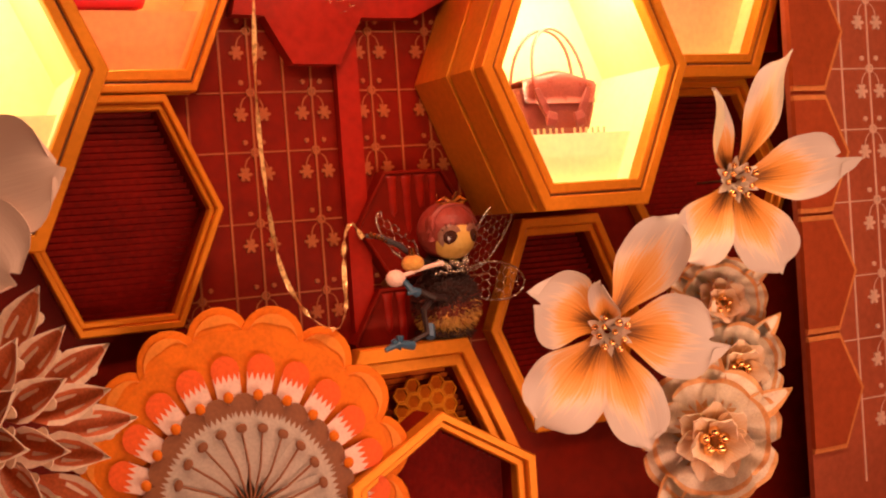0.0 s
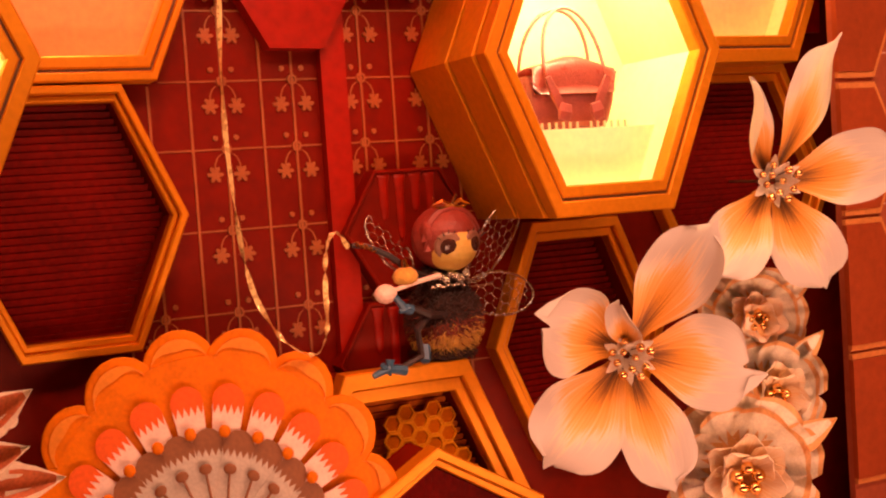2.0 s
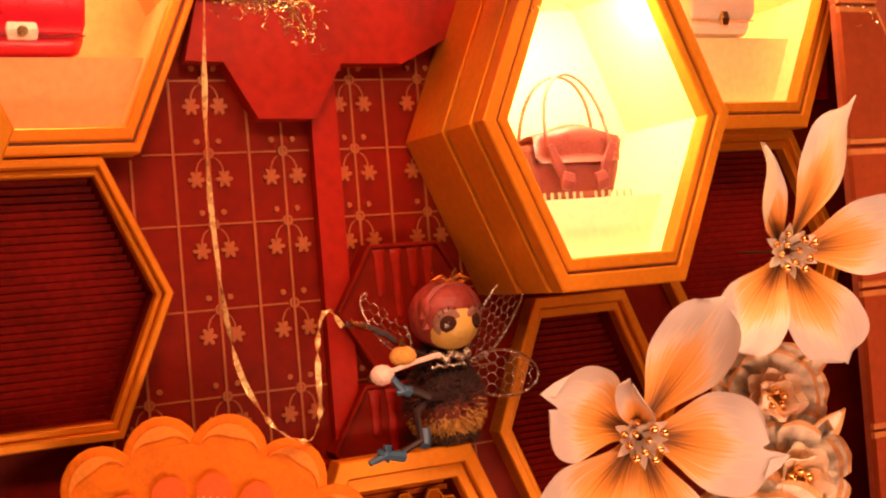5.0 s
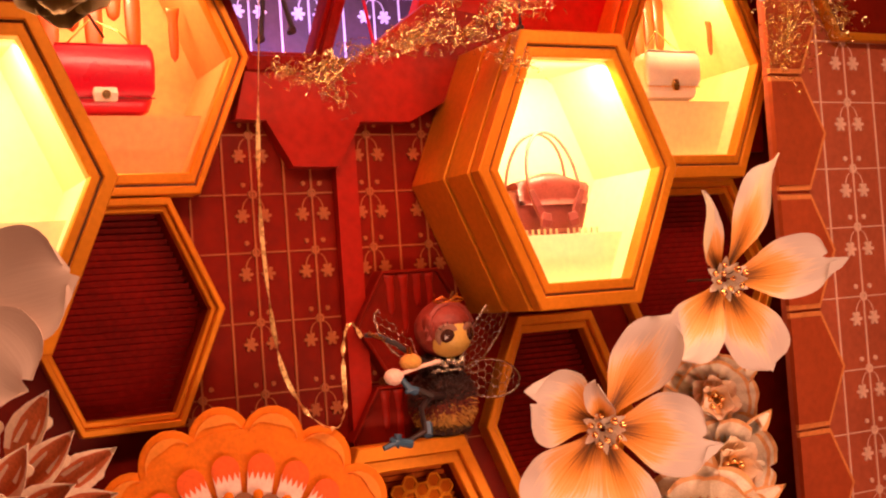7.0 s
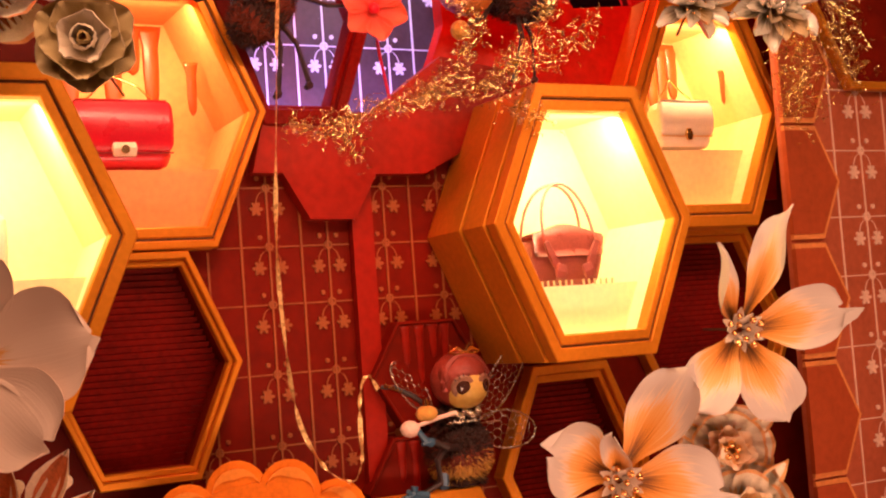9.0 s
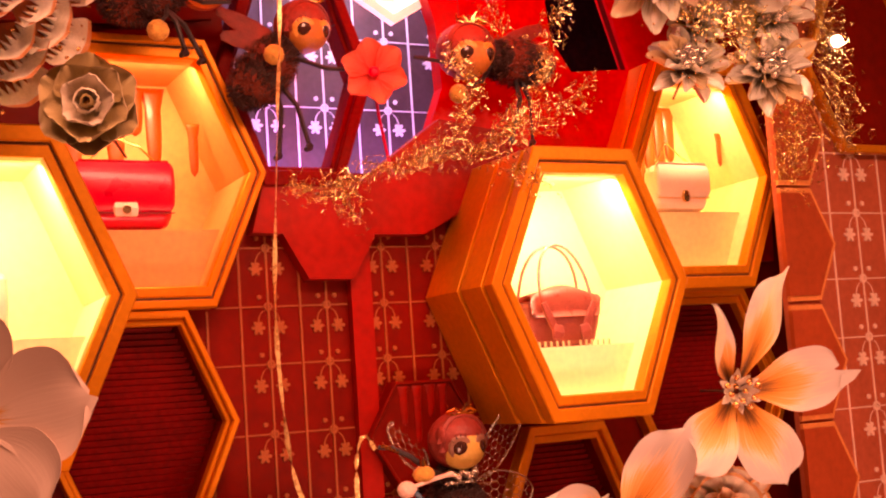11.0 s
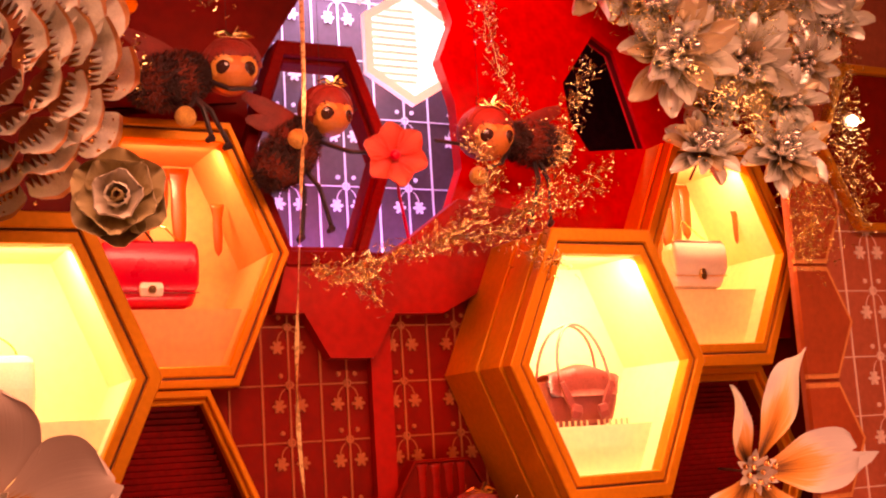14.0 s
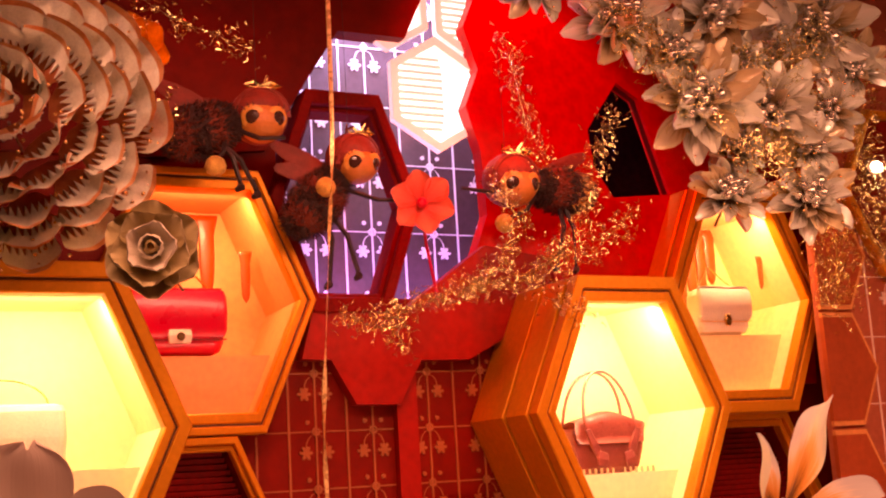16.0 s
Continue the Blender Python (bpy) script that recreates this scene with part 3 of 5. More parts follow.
def flame_material(name, reach, pale):
    """White petal with a brown-orange flame from the claw, ragged by fine streaks; by the petal's own u, v."""
    m = bpy.data.materials.new(name)
    m.use_nodes = True
    nt = m.node_tree
    N = nt.nodes.new
    b = nt.nodes["Principled BSDF"]
    b.inputs["Roughness"].default_value = .42
    b.inputs["Sheen Weight"].default_value = .1
    b.inputs["Specular IOR Level"].default_value = .35
    co, sep = N("ShaderNodeTexCoord"), N("ShaderNodeSeparateXYZ")
    nt.links.new(co.outputs["UV"], sep.inputs[0])

    def calc(op, x, y):
        n = N("ShaderNodeMath")
        n.operation = op
        for k, q in enumerate((x, y)):
            if isinstance(q, (int, float)):
                n.inputs[k].default_value = q
            else:
                nt.links.new(q, n.inputs[k])
        return n.outputs[0]

    cen = calc("ABSOLUTE", calc("SUBTRACT", sep.outputs["X"], .5), 0)
    vec = N("ShaderNodeCombineXYZ")
    nt.links.new(calc("MULTIPLY", sep.outputs["X"], 34.0), vec.inputs["X"])
    nt.links.new(calc("MULTIPLY", sep.outputs["Y"], 1.6), vec.inputs["Y"])
    nz = N("ShaderNodeTexNoise")
    nz.inputs["Scale"].default_value, nz.inputs["Detail"].default_value = 1.0, 3
    nt.links.new(vec.outputs[0], nz.inputs["Vector"])
    f = calc("ADD", calc("ADD", sep.outputs["Y"], calc("MULTIPLY", cen, .62)), calc("MULTIPLY", calc("SUBTRACT", nz.outputs["Fac"], .5), .55))
    f = calc("DIVIDE", f, reach)
    rp = N("ShaderNodeValToRGB")
    e = rp.color_ramp.elements
    e[0].position, e[0].color = .10, (.035, .018, .008, 1)
    e[1].position, e[1].color = 1.0, (*pale, 1)
    for p, c in ((.30, (.22, .085, .015)), (.50, (.66, .27, .035)), (.72, (.74, .40, .13)), (.86, (.70, .56, .42))):
        x = e.new(p)
        x.color = (*c, 1)
    nt.links.new(f, rp.inputs["Fac"])
    nt.links.new(rp.outputs["Color"], b.inputs["Base Color"])
    bp = N("ShaderNodeBump")
    bp.inputs["Strength"].default_value, bp.inputs["Distance"].default_value = .3, .003
    nt.links.new(nz.outputs["Fac"], bp.inputs["Height"])
    nt.links.new(bp.outputs["Normal"], b.inputs["Normal"])
    return m


def blade_petal(length, width, mat, bend=.3, twist=0.0, cup=.2, claw=.22, skew=0.0, lip=.25, peak=.0, seed=0, nu=14, nv=18, thick=.005):
    """A thick petal along +y, face to +z: narrow claw, broad blade, curled lip, twisted and bent."""
    rng = random.Random(seed)
    p1, p2 = rng.uniform(0, 6), rng.uniform(0, 6)
    bm = BM()
    uv = bm.loops.layers.uv.new("petal")
    grids, tex = [], {}
    for side in (0, 1):
        g = []
        for j in range(nv + 1):
            v = j / nv
            w = claw + (1 - claw) * (.5 - .5 * math.cos(math.pi * min(1, v / .60)))
            if v > .60:
                w *= math.sqrt(max(.0, 1 - ((v - .60) / .404) ** 3.4))
            w = max(w, .05) * width * .5
            a = radians(twist) * v ** 1.4
            row = []
            for i in range(nu + 1):
                u = i / nu * 2 - 1
                wave = .035 * math.sin(3.1 * u + p1) + .022 * math.sin(6.3 * u + p2)
                y = length * (v + wave * v ** 3 + peak * v ** 4 * max(0, 1 - abs(u - .55) * 2.4) * .22)
                x = u * w + skew * length * v * v
                z = bend * length * v * v - lip * length * max(0, v - .72) ** 2 * 3.2 + cup * w * u * u * (1 - .4 * v)
                z += .016 * length * math.sin(5 * u + p2 + 3 * v) * v
                x, z = x * math.cos(a) - z * math.sin(a) * .6, x * math.sin(a) + z * math.cos(a)
                vert = bm.verts.new((x, y, z - side * thick * (1 - .6 * v)))
                tex[vert] = ((u + 1) / 2, v)
                row.append(vert)
            g.append(row)
        grids.append(g)
        for j in range(nv):
            for i in range(nu):
                q = (g[j][i], g[j][i + 1], g[j + 1][i + 1], g[j + 1][i])
                bm.faces.new(q if side == 0 else q[::-1])
    p, q = grids
    rim = [(0, i) for i in range(nu)] + [(j, nu) for j in range(nv)] + [(nv, i) for i in range(nu, 0, -1)] + [(j, 0) for j in range(nv, 0, -1)]
    for (j, i), (k, l) in zip(rim, rim[1:] + rim[:1]):
        bm.faces.new((p[j][i], q[j][i], q[k][l], p[k][l]))
    for f in bm.faces:
        for lo in f.loops:
            lo[uv].uv = tex[lo.vert]
    bmesh.ops.recalc_face_normals(bm, faces=bm.faces)
    me = bpy.data.meshes.new("petal")
    bm.to_mesh(me)
    bm.free()
    me.materials.append(mat)
    me.polygons.foreach_set("use_smooth", [True] * len(me.polygons))
    me.set_sharp_from_angle(angle=radians(50))
    return me


def big_flower(m, petals, label, mat, face=0.0):
    t = thing("fabric_flower", m, label, "flower", "large white flowers")
    for i, (ang, ln, wd, tilt, opts) in enumerate(petals):
        put("petal", blade_petal(ln, wd, mat, seed=i, **opts), t, pose(0, 0, .004 * i, 0, 0, ang - 90) @ pose(0, .02, 0, tilt, face, 0))
    for i in range(18):
        put("tuft_leaf", tuft_me, t, pose(0, 0, .015, 0, 0, i * 20 + 7 * (i % 3)) @ pose(0, .010, 0, 24 + 16 * (i % 3), 0, 0))
    rng = random.Random(4)
    for i in range(11):
        a, r = i * 2.4, .010 + .016 * math.sqrt(i / 2)
        x, y = r * math.cos(a), r * math.sin(a)
        z = .085 + rng.uniform(-.02, .015)
        b = put("bead", bead, t, pose(x * 1.2, y * 1.2, z) @ Matrix.Scale(rng.uniform(.75, 1.05), 4))
        bm = BM(); tube(bm, [(x * .4, y * .4, 0), (x * 1.15, y * 1.15, z - .008)], .0022, n=4); part("stamen", bm, STEM, t)
    stem_back(t, .42)
    return t


tuft_me = petal_mesh("tuft_leaf", .075, .026, TUFT, curl=.2, cup=.1, ruffle=.02, point=1.0, nu=2, nv=4, thick=.002)
FACE = -24
FLAME = flame_material("flame_petal", .90, (.54, .48, .43))
SMOKE = flame_material("smoke_petal", .36, (.76, .60, .48))
big_flower(pose(-.045, -.06, .805, 90, 0, FACE), [
    (146, .28, .24, 20, dict(bend=.34, twist=-24, cup=.4, skew=-.20, peak=.45)),
    (60, .39, .19, 12, dict(bend=.26, twist=34, cup=.35, claw=.14, skew=.10, lip=.5)),
    (-6, .29, .25, 6, dict(bend=.16, cup=.15, skew=.06, peak=.7)),
    (284, .34, .19, 6, dict(bend=.14, cup=.25, twist=12)),
    (228, .33, .24, 10, dict(bend=.22, cup=.3, twist=-14, lip=.5)),
    (98, .20, .09, 44, dict(bend=.2, twist=60, cup=.9))],
    "large white fabric flower with orange-streaked petals and gold beads", FLAME)
big_flower(pose(.47, -.06, 1.225, 90, 0, FACE), [
    (120, .33, .13, 30, dict(bend=.34, twist=-78, cup=.8, claw=.2, skew=-.10)),
    (64, .40, .12, 12, dict(bend=.2, twist=76, cup=.7, claw=.12, lip=.7)),
    (4, .31, .20, 8, dict(bend=.16, cup=.2, skew=-.08, peak=.9)),
    (292, .30, .20, 4, dict(bend=.14, cup=.2, lip=.4)),
    (232, .30, .19, 10, dict(bend=.2, cup=.25, twist=-10))],
    "large white fabric flower with orange-streaked petals above another flower", FLAME)
# pale petals of a flower in front of the display box with the pale bag
big_flower(pose(-1.90, -.32, 1.30, 90, 0, FACE), [(80, .25, .22, 14, dict(bend=.2)), (8, .29, .25, 8, dict(bend=.2, cup=.3)), (318, .26, .22, 8, dict()), (140, .27, .22, 10, dict()), (200, .27, .22, 8, dict()), (262, .28, .22, 8, dict())], "white fabric flower in front of a display box", SMOKE)

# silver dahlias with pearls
# Near-black bases and pale tips put inner shade and highlight into the petal colour.
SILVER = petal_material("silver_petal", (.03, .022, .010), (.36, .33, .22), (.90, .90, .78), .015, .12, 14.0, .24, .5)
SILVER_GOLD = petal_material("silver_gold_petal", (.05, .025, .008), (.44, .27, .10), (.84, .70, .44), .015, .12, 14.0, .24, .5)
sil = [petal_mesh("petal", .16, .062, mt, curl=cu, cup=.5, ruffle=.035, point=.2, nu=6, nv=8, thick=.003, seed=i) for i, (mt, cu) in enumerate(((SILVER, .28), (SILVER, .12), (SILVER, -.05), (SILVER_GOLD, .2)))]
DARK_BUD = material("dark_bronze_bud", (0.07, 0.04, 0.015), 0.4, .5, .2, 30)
bud = ball_mesh("bud", .05, DARK_BUD)


def dahlia(m, r, label, seed=0):
    rng = random.Random(seed)
    t = thing("silver_flower", m, label, "flower", "silver flowers with pearls")
    for k, (n, s, tilt) in enumerate(((10, 1.0, 2), (9, .84, 20), (7, .62, 42))):
        for i in range(n):
            q = r / .16 * s * rng.uniform(.86, 1.10)
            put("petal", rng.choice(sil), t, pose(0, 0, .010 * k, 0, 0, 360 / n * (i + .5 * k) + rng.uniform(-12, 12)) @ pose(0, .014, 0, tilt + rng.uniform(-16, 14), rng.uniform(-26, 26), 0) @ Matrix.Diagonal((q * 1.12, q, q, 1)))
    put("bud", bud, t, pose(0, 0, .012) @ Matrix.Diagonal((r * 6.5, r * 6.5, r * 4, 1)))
    for i in range(9):
        a, rr = i * 2.4 + seed, r * (.05 + .10 * math.sqrt(i))
        put("pearl", pearl, t, pose(rr * math.cos(a), rr * math.sin(a), .062 + .02 * rng.random() - .02 * rr / r) @ Matrix.Scale(rng.uniform(1.0, 1.8) * r / .18, 4))
    for i in range(26):
        a, rr = rng.uniform(0, 6.28), r * rng.uniform(.30, 1.05)
        put("bead", bead, t, pose(rr * math.cos(a), rr * math.sin(a), .05 + .12 * rr) @ Matrix.Scale(rng.uniform(.18, .45), 4))
    stem_back(t, .16)
    return t


for i, (x, z, r, tx, tz) in enumerate(((.25, 2.60, .20, 8, -18), (.575, 2.60, .19, 0, -34), (.39, 2.29, .135, -12, -14), (.69, 2.285, .15, -10, -30), (.84, 2.93, .23, 4, -40), (.0, 2.87, .19, 8, -10), (.36, 2.91, .20, 10, -25), (.86, 2.62, .12, -6, -45), (.60, 3.10, .22, 6, -28), (.14, 3.16, .18, 0, -20), (-.31, 2.96, .13, 0, -20), (.44, 2.45, .10, -12, -22), (.72, 2.47, .12, -8, -32), (.44, 2.76, .13, 6, -20), (.66, 2.80, .14, 8, -34), (.16, 2.77, .12, 6, -12), (1.0, 2.80, .13, 0, -44))):
    dahlia(pose(x, -.12 + .03 * (i % 3), z, 90 + tx + 14 * math.sin(i * 2.1), 12 * math.cos(i * 1.7), tz), r, "silver-white layered fabric flower with pearl centre, hung above", seed=i)

# ---- paper fan flower ----
ORANGE = material("orange_paper", (0.72, 0.185, 0.004), 0.6, 0, 0.10, 8, .1, 80, spec=0.2)
ORANGE_PALE = material("orange_scallop_paper", (0.77, 0.27, 0.03), 0.6, 0, 0.08, 8, .1, 80, spec=0.2)
CORAL = material("coral_paper", (0.80, 0.13, 0.02), 0.55, 0, 0.1, 8, spec=0.2)
PINK = material("pale_pink_paper", (0.82, 0.62, 0.52), 0.6, 0, 0.08, 10)
TAUPE = material("taupe_paper", (0.50, 0.45, 0.38), 0.6, 0, 0.1, 10)
BROWN = material("brown_paper", (0.24, 0.09, 0.03), 0.6, 0, 0.1, 10)
CARMINE_DARK = material("dark_red_piping", (0.22, 0.008, 0.012), 0.4)
CARMINE = material("red_leather", (0.62, 0.012, 0.03), 0.3, 0, 0.06, 10, .1, 200, coat=.25)


def tongue(bm, r0, r1, w0, w1, z0, z1, n=8):
    """A paper tongue along +y from r0 to r1, with a round end."""
    lp = [(-w0 / 2, r0), (w0 / 2, r0)] + [(w1 / 2 * math.cos(math.pi * i / n), r1 - w1 / 2 + w1 / 2 * math.sin(math.pi * i / n)) for i in range(n + 1)]
    loft(bm, [[(x, y, z0) for x, y in lp], [(x, y, z1) for x, y in lp]], True, True)


def cap(bm, r1, w, h, z0, z1, teeth=5):
    """The toothed cap of a tongue."""
    n = 8
    top = [(w / 2 * math.cos(math.pi * i / n), r1 - w / 2 + w / 2 * math.sin(math.pi * i / n)) for i in range(n + 1)]
    low_ = []
    for i in range(teeth * 2 + 1):
        low_.append((-w / 2 + w * i / (teeth * 2), r1 - w * .5 - (h if i % 2 else h * .25)))
    lp = top + low_[1:-1]
    loft(bm, [[(x, y, z0) for x, y in lp], [(x, y, z1) for x, y in lp]], True, True)


def fan_flower(m):
    t = thing("paper_fan_flower", m, "large orange paper fan flower with scalloped edge and pale stamens", "paper flower")
    bm = BM(); lp = [(.432 * math.cos(a), .432 * math.sin(a)) for a in [radians(360 * i / 60) for i in range(60)]]
    loft(bm, [[(x, y, -.03) for x, y in lp], [(x, y, -.0065) for x, y in lp]], True, True); part("backing", bm, ORANGE, t)
    bm = BM(); bmesh.ops.create_icosphere(bm, subdivisions=3, radius=.098)
    bmesh.ops.scale(bm, vec=(1, 1, .045), verts=bm.verts)
    sc = bpy.data.meshes.new("scallop"); bm.to_mesh(sc); bm.free(); sc.materials.append(ORANGE)
    sc.polygons.foreach_set("use_smooth", [True] * len(sc.polygons))
    bm = BM(); n = 12
    arc = [radians(-80 + 160 * i / n) for i in range(n + 1)]
    out = [(.076 * math.cos(q), .076 * math.sin(q)) for q in arc]
    inn = [((.076 - .030 * math.cos(q * 1.1) ** 2) * math.cos(q), (.076 - .030 * math.cos(q * 1.1) ** 2) * math.sin(q)) for q in reversed(arc[1:-1])]
    loft(bm, [[(x, y, .002) for x, y in out + inn], [(x, y, .0085) for x, y in out + inn]], True, True)
    bmesh.ops.recalc_face_normals(bm, faces=bm.faces)
    rim = bpy.data.meshes.new("pale_crescent"); bm.to_mesh(rim); bm.free(); rim.materials.append(ORANGE_PALE)
    for i in range(16):
        a = radians(22.5 * i + 8)
        s = put("scallop", sc, t, pose(.405 * math.cos(a), .405 * math.sin(a), -.013 + .003 * (i % 2), 0, 0, math.degrees(a)))
        put("pale_crescent", rim, s, pose(0, 0, 0))
    ms = {}
    hub = pose(.0, -.06, 0)
    for nm, mat, args in (("tongue", PINK, (.02, .425, .03, .082, .009, .012)), ("inner_tongue", TAUPE, (.0, .318, .045, .082, .0185, .0195))):
        bm = BM(); tongue(bm, *args); me = bpy.data.meshes.new(nm); bmesh.ops.recalc_face_normals(bm, faces=bm.faces); bm.to_mesh(me); bm.free(); me.materials.append(mat); ms[nm] = me
    for nm, mat, args in (("tongue_cap", CORAL, (.427, .085, .032, .0115, .0135, 5)), ("inner_cap", BROWN, (.320, .085, .026, .0188, .0206, 5))):
        bm = BM(); cap(bm, *args); me = bpy.data.meshes.new(nm); bmesh.ops.recalc_face_normals(bm, faces=bm.faces); bm.to_mesh(me); bm.free(); me.materials.append(mat); ms[nm] = me
    bm = BM(); tube(bm, [(0, .0, .036), (.008, .12, .042), (.0, .215, .036)], .0035, n=5); me = bpy.data.meshes.new("stamen"); bm.to_mesh(me); bm.free(); me.materials.append(BROWN); ms["stamen"] = me
    dot = ball_mesh("dot", .015, BROWN)
    knob = ball_mesh("knob", .016, ORANGE)
    for i in range(13):
        a = -96 + 16.0 * i
        o = put("tongue", ms["tongue"], t, hub @ pose(0, 0, .002 * (i % 2), 0, 0, a + 7)); put("tongue_cap", ms["tongue_cap"], o, Matrix())
        o = put("inner_tongue", ms["inner_tongue"], t, hub @ pose(0, 0, .003 * (i % 2), 0, 0, a)); put("inner_cap", ms["inner_cap"], o, Matrix())
        s = put("stamen", ms["stamen"], t, hub @ pose(0, 0, 0, 0, 0, a + 3)); put("dot", dot, s, pose(0, .225, .036) @ Matrix.Diagonal((1.15, .9, .4, 1)))
        put("knob", knob, t, hub @ pose(0, 0, 0, 0, 0, a + 8) @ pose(0, .315, .036) @ Matrix.Diagonal((1, 1, .6, 1)))
    bm = BM(); tube(bm, [(0, 0, -.02), (0, -.25, -.06), (0, -.52, -.06)], .012); part("stem", bm, STEM, t)
    return t


fan_flower(pose(-1.10, .18, .475, 90, 0, -14) @ Matrix.Diagonal((.92, 1, 1, 1)))

# ---- toothed roses ----


def toothed_petal(name, length, width, mats, teeth=6, curl=.3, cup=.25):
    """A broad petal: base colour, a band of pale teeth, and a rim."""
    bm = BM()
    nu, nv = teeth * 2, 9
    g = []
    for j in range(nv + 1):
        v = j / nv
        row = []
        for i in range(nu + 1):
            u = i / nu * 2 - 1
            w = width * .5 * (.35 + .65 * math.sin(min(1, v * 1.2) * math.pi / 2)) * (1 if v < .8 else 1 - (v - .8) * .6)
            yy = v
            if j == 4:
                yy = v + (.16 if i % 2 else -.17) * (1 - .35 * u * u)
            row.append(bm.verts.new((u * w, length * yy * (1 - .16 * u * u), curl * length * v * v + cup * width * u * u * v + .004 * math.sin(i * 1.3) * v)))
        g.append(row)
    for j in range(nv):
        for i in range(nu):
            bm.faces.new((g[j][i], g[j][i + 1], g[j + 1][i + 1], g[j + 1][i])).material_index = 0 if j < 4 else (1 if j < 8 else 2)
    bmesh.ops.solidify(bm, geom=list(bm.faces), thickness=.004)
    me = bpy.data.meshes.new(name)
    bmesh.ops.recalc_face_normals(bm, faces=bm.faces)
    bm.to_mesh(me)
    bm.free()
    for m in mats:
        me.materials.append(m)
    me.polygons.foreach_set("use_smooth", [True] * len(me.polygons))
    me.set_sharp_from_angle(angle=radians(50))
    return me


ROSE_BASE = material("rose_base", (0.34, 0.10, 0.03), 0.5, 0, .15, 15)
ROSE_WHITE = material("rose_white", (0.80, 0.78, 0.66), 0.45, 0, .1, 15)
ROSE_RIM = material("rose_rim", (0.70, 0.34, 0.13), 0.4, .2, .15, 15)
tp = toothed_petal("petal", .14, .15, (ROSE_BASE, ROSE_WHITE, ROSE_RIM), 7, .42, .32)
tp_wide = toothed_petal("petal", .14, .18, (ROSE_BASE, ROSE_WHITE, ROSE_RIM), 8, .5, .3)


def rose(m, rings, label, group, meshes, beads=24, r=.4, bm_mesh=None, seed=1):
    rng = random.Random(seed)
    t = thing("layered_rose", m, label, "flower", group)
    for k, (n, rad, tilt, s) in enumerate(rings):
        for i in range(n):
            put("petal", meshes[k % len(meshes)], t, pose(0, 0, .0, 0, 0, 360 / n * (i + .5 * (k % 2)) + rng.uniform(-4, 4)) @ pose(0, rad, .026 * k, tilt + rng.uniform(-5, 5), rng.uniform(-5, 5), 0) @ Matrix.Scale(s, 4))
    for i in range(beads):
        a, rr = rng.uniform(0, 6.28), r * math.sqrt(rng.random())
        put("bead", bm_mesh or bead, t, pose(rr * math.cos(a), rr * math.sin(a), .04 + .22 * (1 - rr / r)) @ Matrix.Scale(rng.uniform(.22, .55), 4))
    put("pearl", pearl, t, pose(0, 0, .20) @ Matrix.Scale(1.6, 4))
    for i in range(5):
        put("pearl", pearl, t, pose(.04 * math.cos(i * 1.26), .04 * math.sin(i * 1.26), .19))
    stem_back(t, .3)
    return t


rose(pose(-1.93, -.30, 2.315, 90, 0, -14) @ Matrix.Scale(.88, 4), [(15, .30, 4, 1.0), (14, .265, 10, 1.0), (13, .22, 16, 1.0), (11, .17, 22, 1.0), (8, .115, 28, 1.05), (6, .055, 38, 1.05), (5, .01, 58, .75)], "huge layered rose with white-toothed petals and gold beads", "layered roses", [tp, tp_wide], 260, .42)
CAM_OUT = petal_material("camellia_outer", (.16, .10, .025), (.36, .26, .08), (.46, .36, .16), .0, .1, 46.0)
CAM_IN = petal_material("camellia_inner", (.24, .16, .06), (.54, .46, .30), (.64, .56, .42), .0, .07, 46.0)
t = thing("camellia", pose(-1.632, -.50, 1.968, 90, 0, -20) @ Matrix.Scale(.9, 4), "olive-gold camellia with cream inner petals and a bead centre", "flower")
for k, (n, ln, wd, tilt, mt) in enumerate(((6, .125, .13, 4, CAM_OUT), (5, .108, .11, 16, CAM_OUT), (5, .082, .085, 30, CAM_IN), (4, .056, .06, 50, CAM_IN), (3, .036, .04, 66, CAM_OUT))):
    me = petal_mesh("petal", ln, wd, mt, curl=.3, cup=.2, ruffle=.05, nu=8, nv=6, seed=k)
    for i in range(n):
        put("petal", me, t, pose(0, 0, .012 * k, 0, 0, 360 / n * (i + .4 * k)) @ pose(0, .005, 0, tilt, 0, 0))
put("bead", bead, t, pose(0, 0, .05) @ Matrix.Scale(1.3, 4))
stem_back(t, .62)
# small orange rosette behind
t = thing("rosette", pose(-1.58, .0, 2.62, 90, 0, -14), "small orange-red rosette with a red bead", "flower")
for k, (n, ln, tilt) in enumerate(((7, .11, 10), (6, .08, 28))):
    me = petal_mesh("petal", ln, ln * .9, ORANGE, curl=.25, cup=.2, ruffle=.05, nu=6, nv=5, seed=k)
    for i in range(n):
        put("petal", me, t, pose(0, 0, .012 * k, 0, 0, 360 / n * (i + .4 * k)) @ pose(0, .005, 0, tilt, 0, 0))
stem_back(t, .44)

# ---- spiky paper flower low down ----
LEAF_RED = material("leaf_red_paper", (0.60, 0.17, 0.06), 0.5, 0, .18, 14)
LEAF_EDGE = material("leaf_cream_edge", (0.86, 0.74, 0.58), 0.5, 0, .1, 14)
leafm = petal_mesh("leaf", .19, .085, LEAF_RED, curl=.12, cup=.5, ruffle=.02, point=.8, nu=6, nv=6, edge=LEAF_EDGE)
bm = BM(); tongue(bm, .0, .06, .010, .030, 0, .003)
spot_me = bpy.data.meshes.new("leaf_spot"); bmesh.ops.recalc_face_normals(bm, faces=bm.faces); bm.to_mesh(spot_me); bm.free(); spot_me.materials.append(LEAF_EDGE)
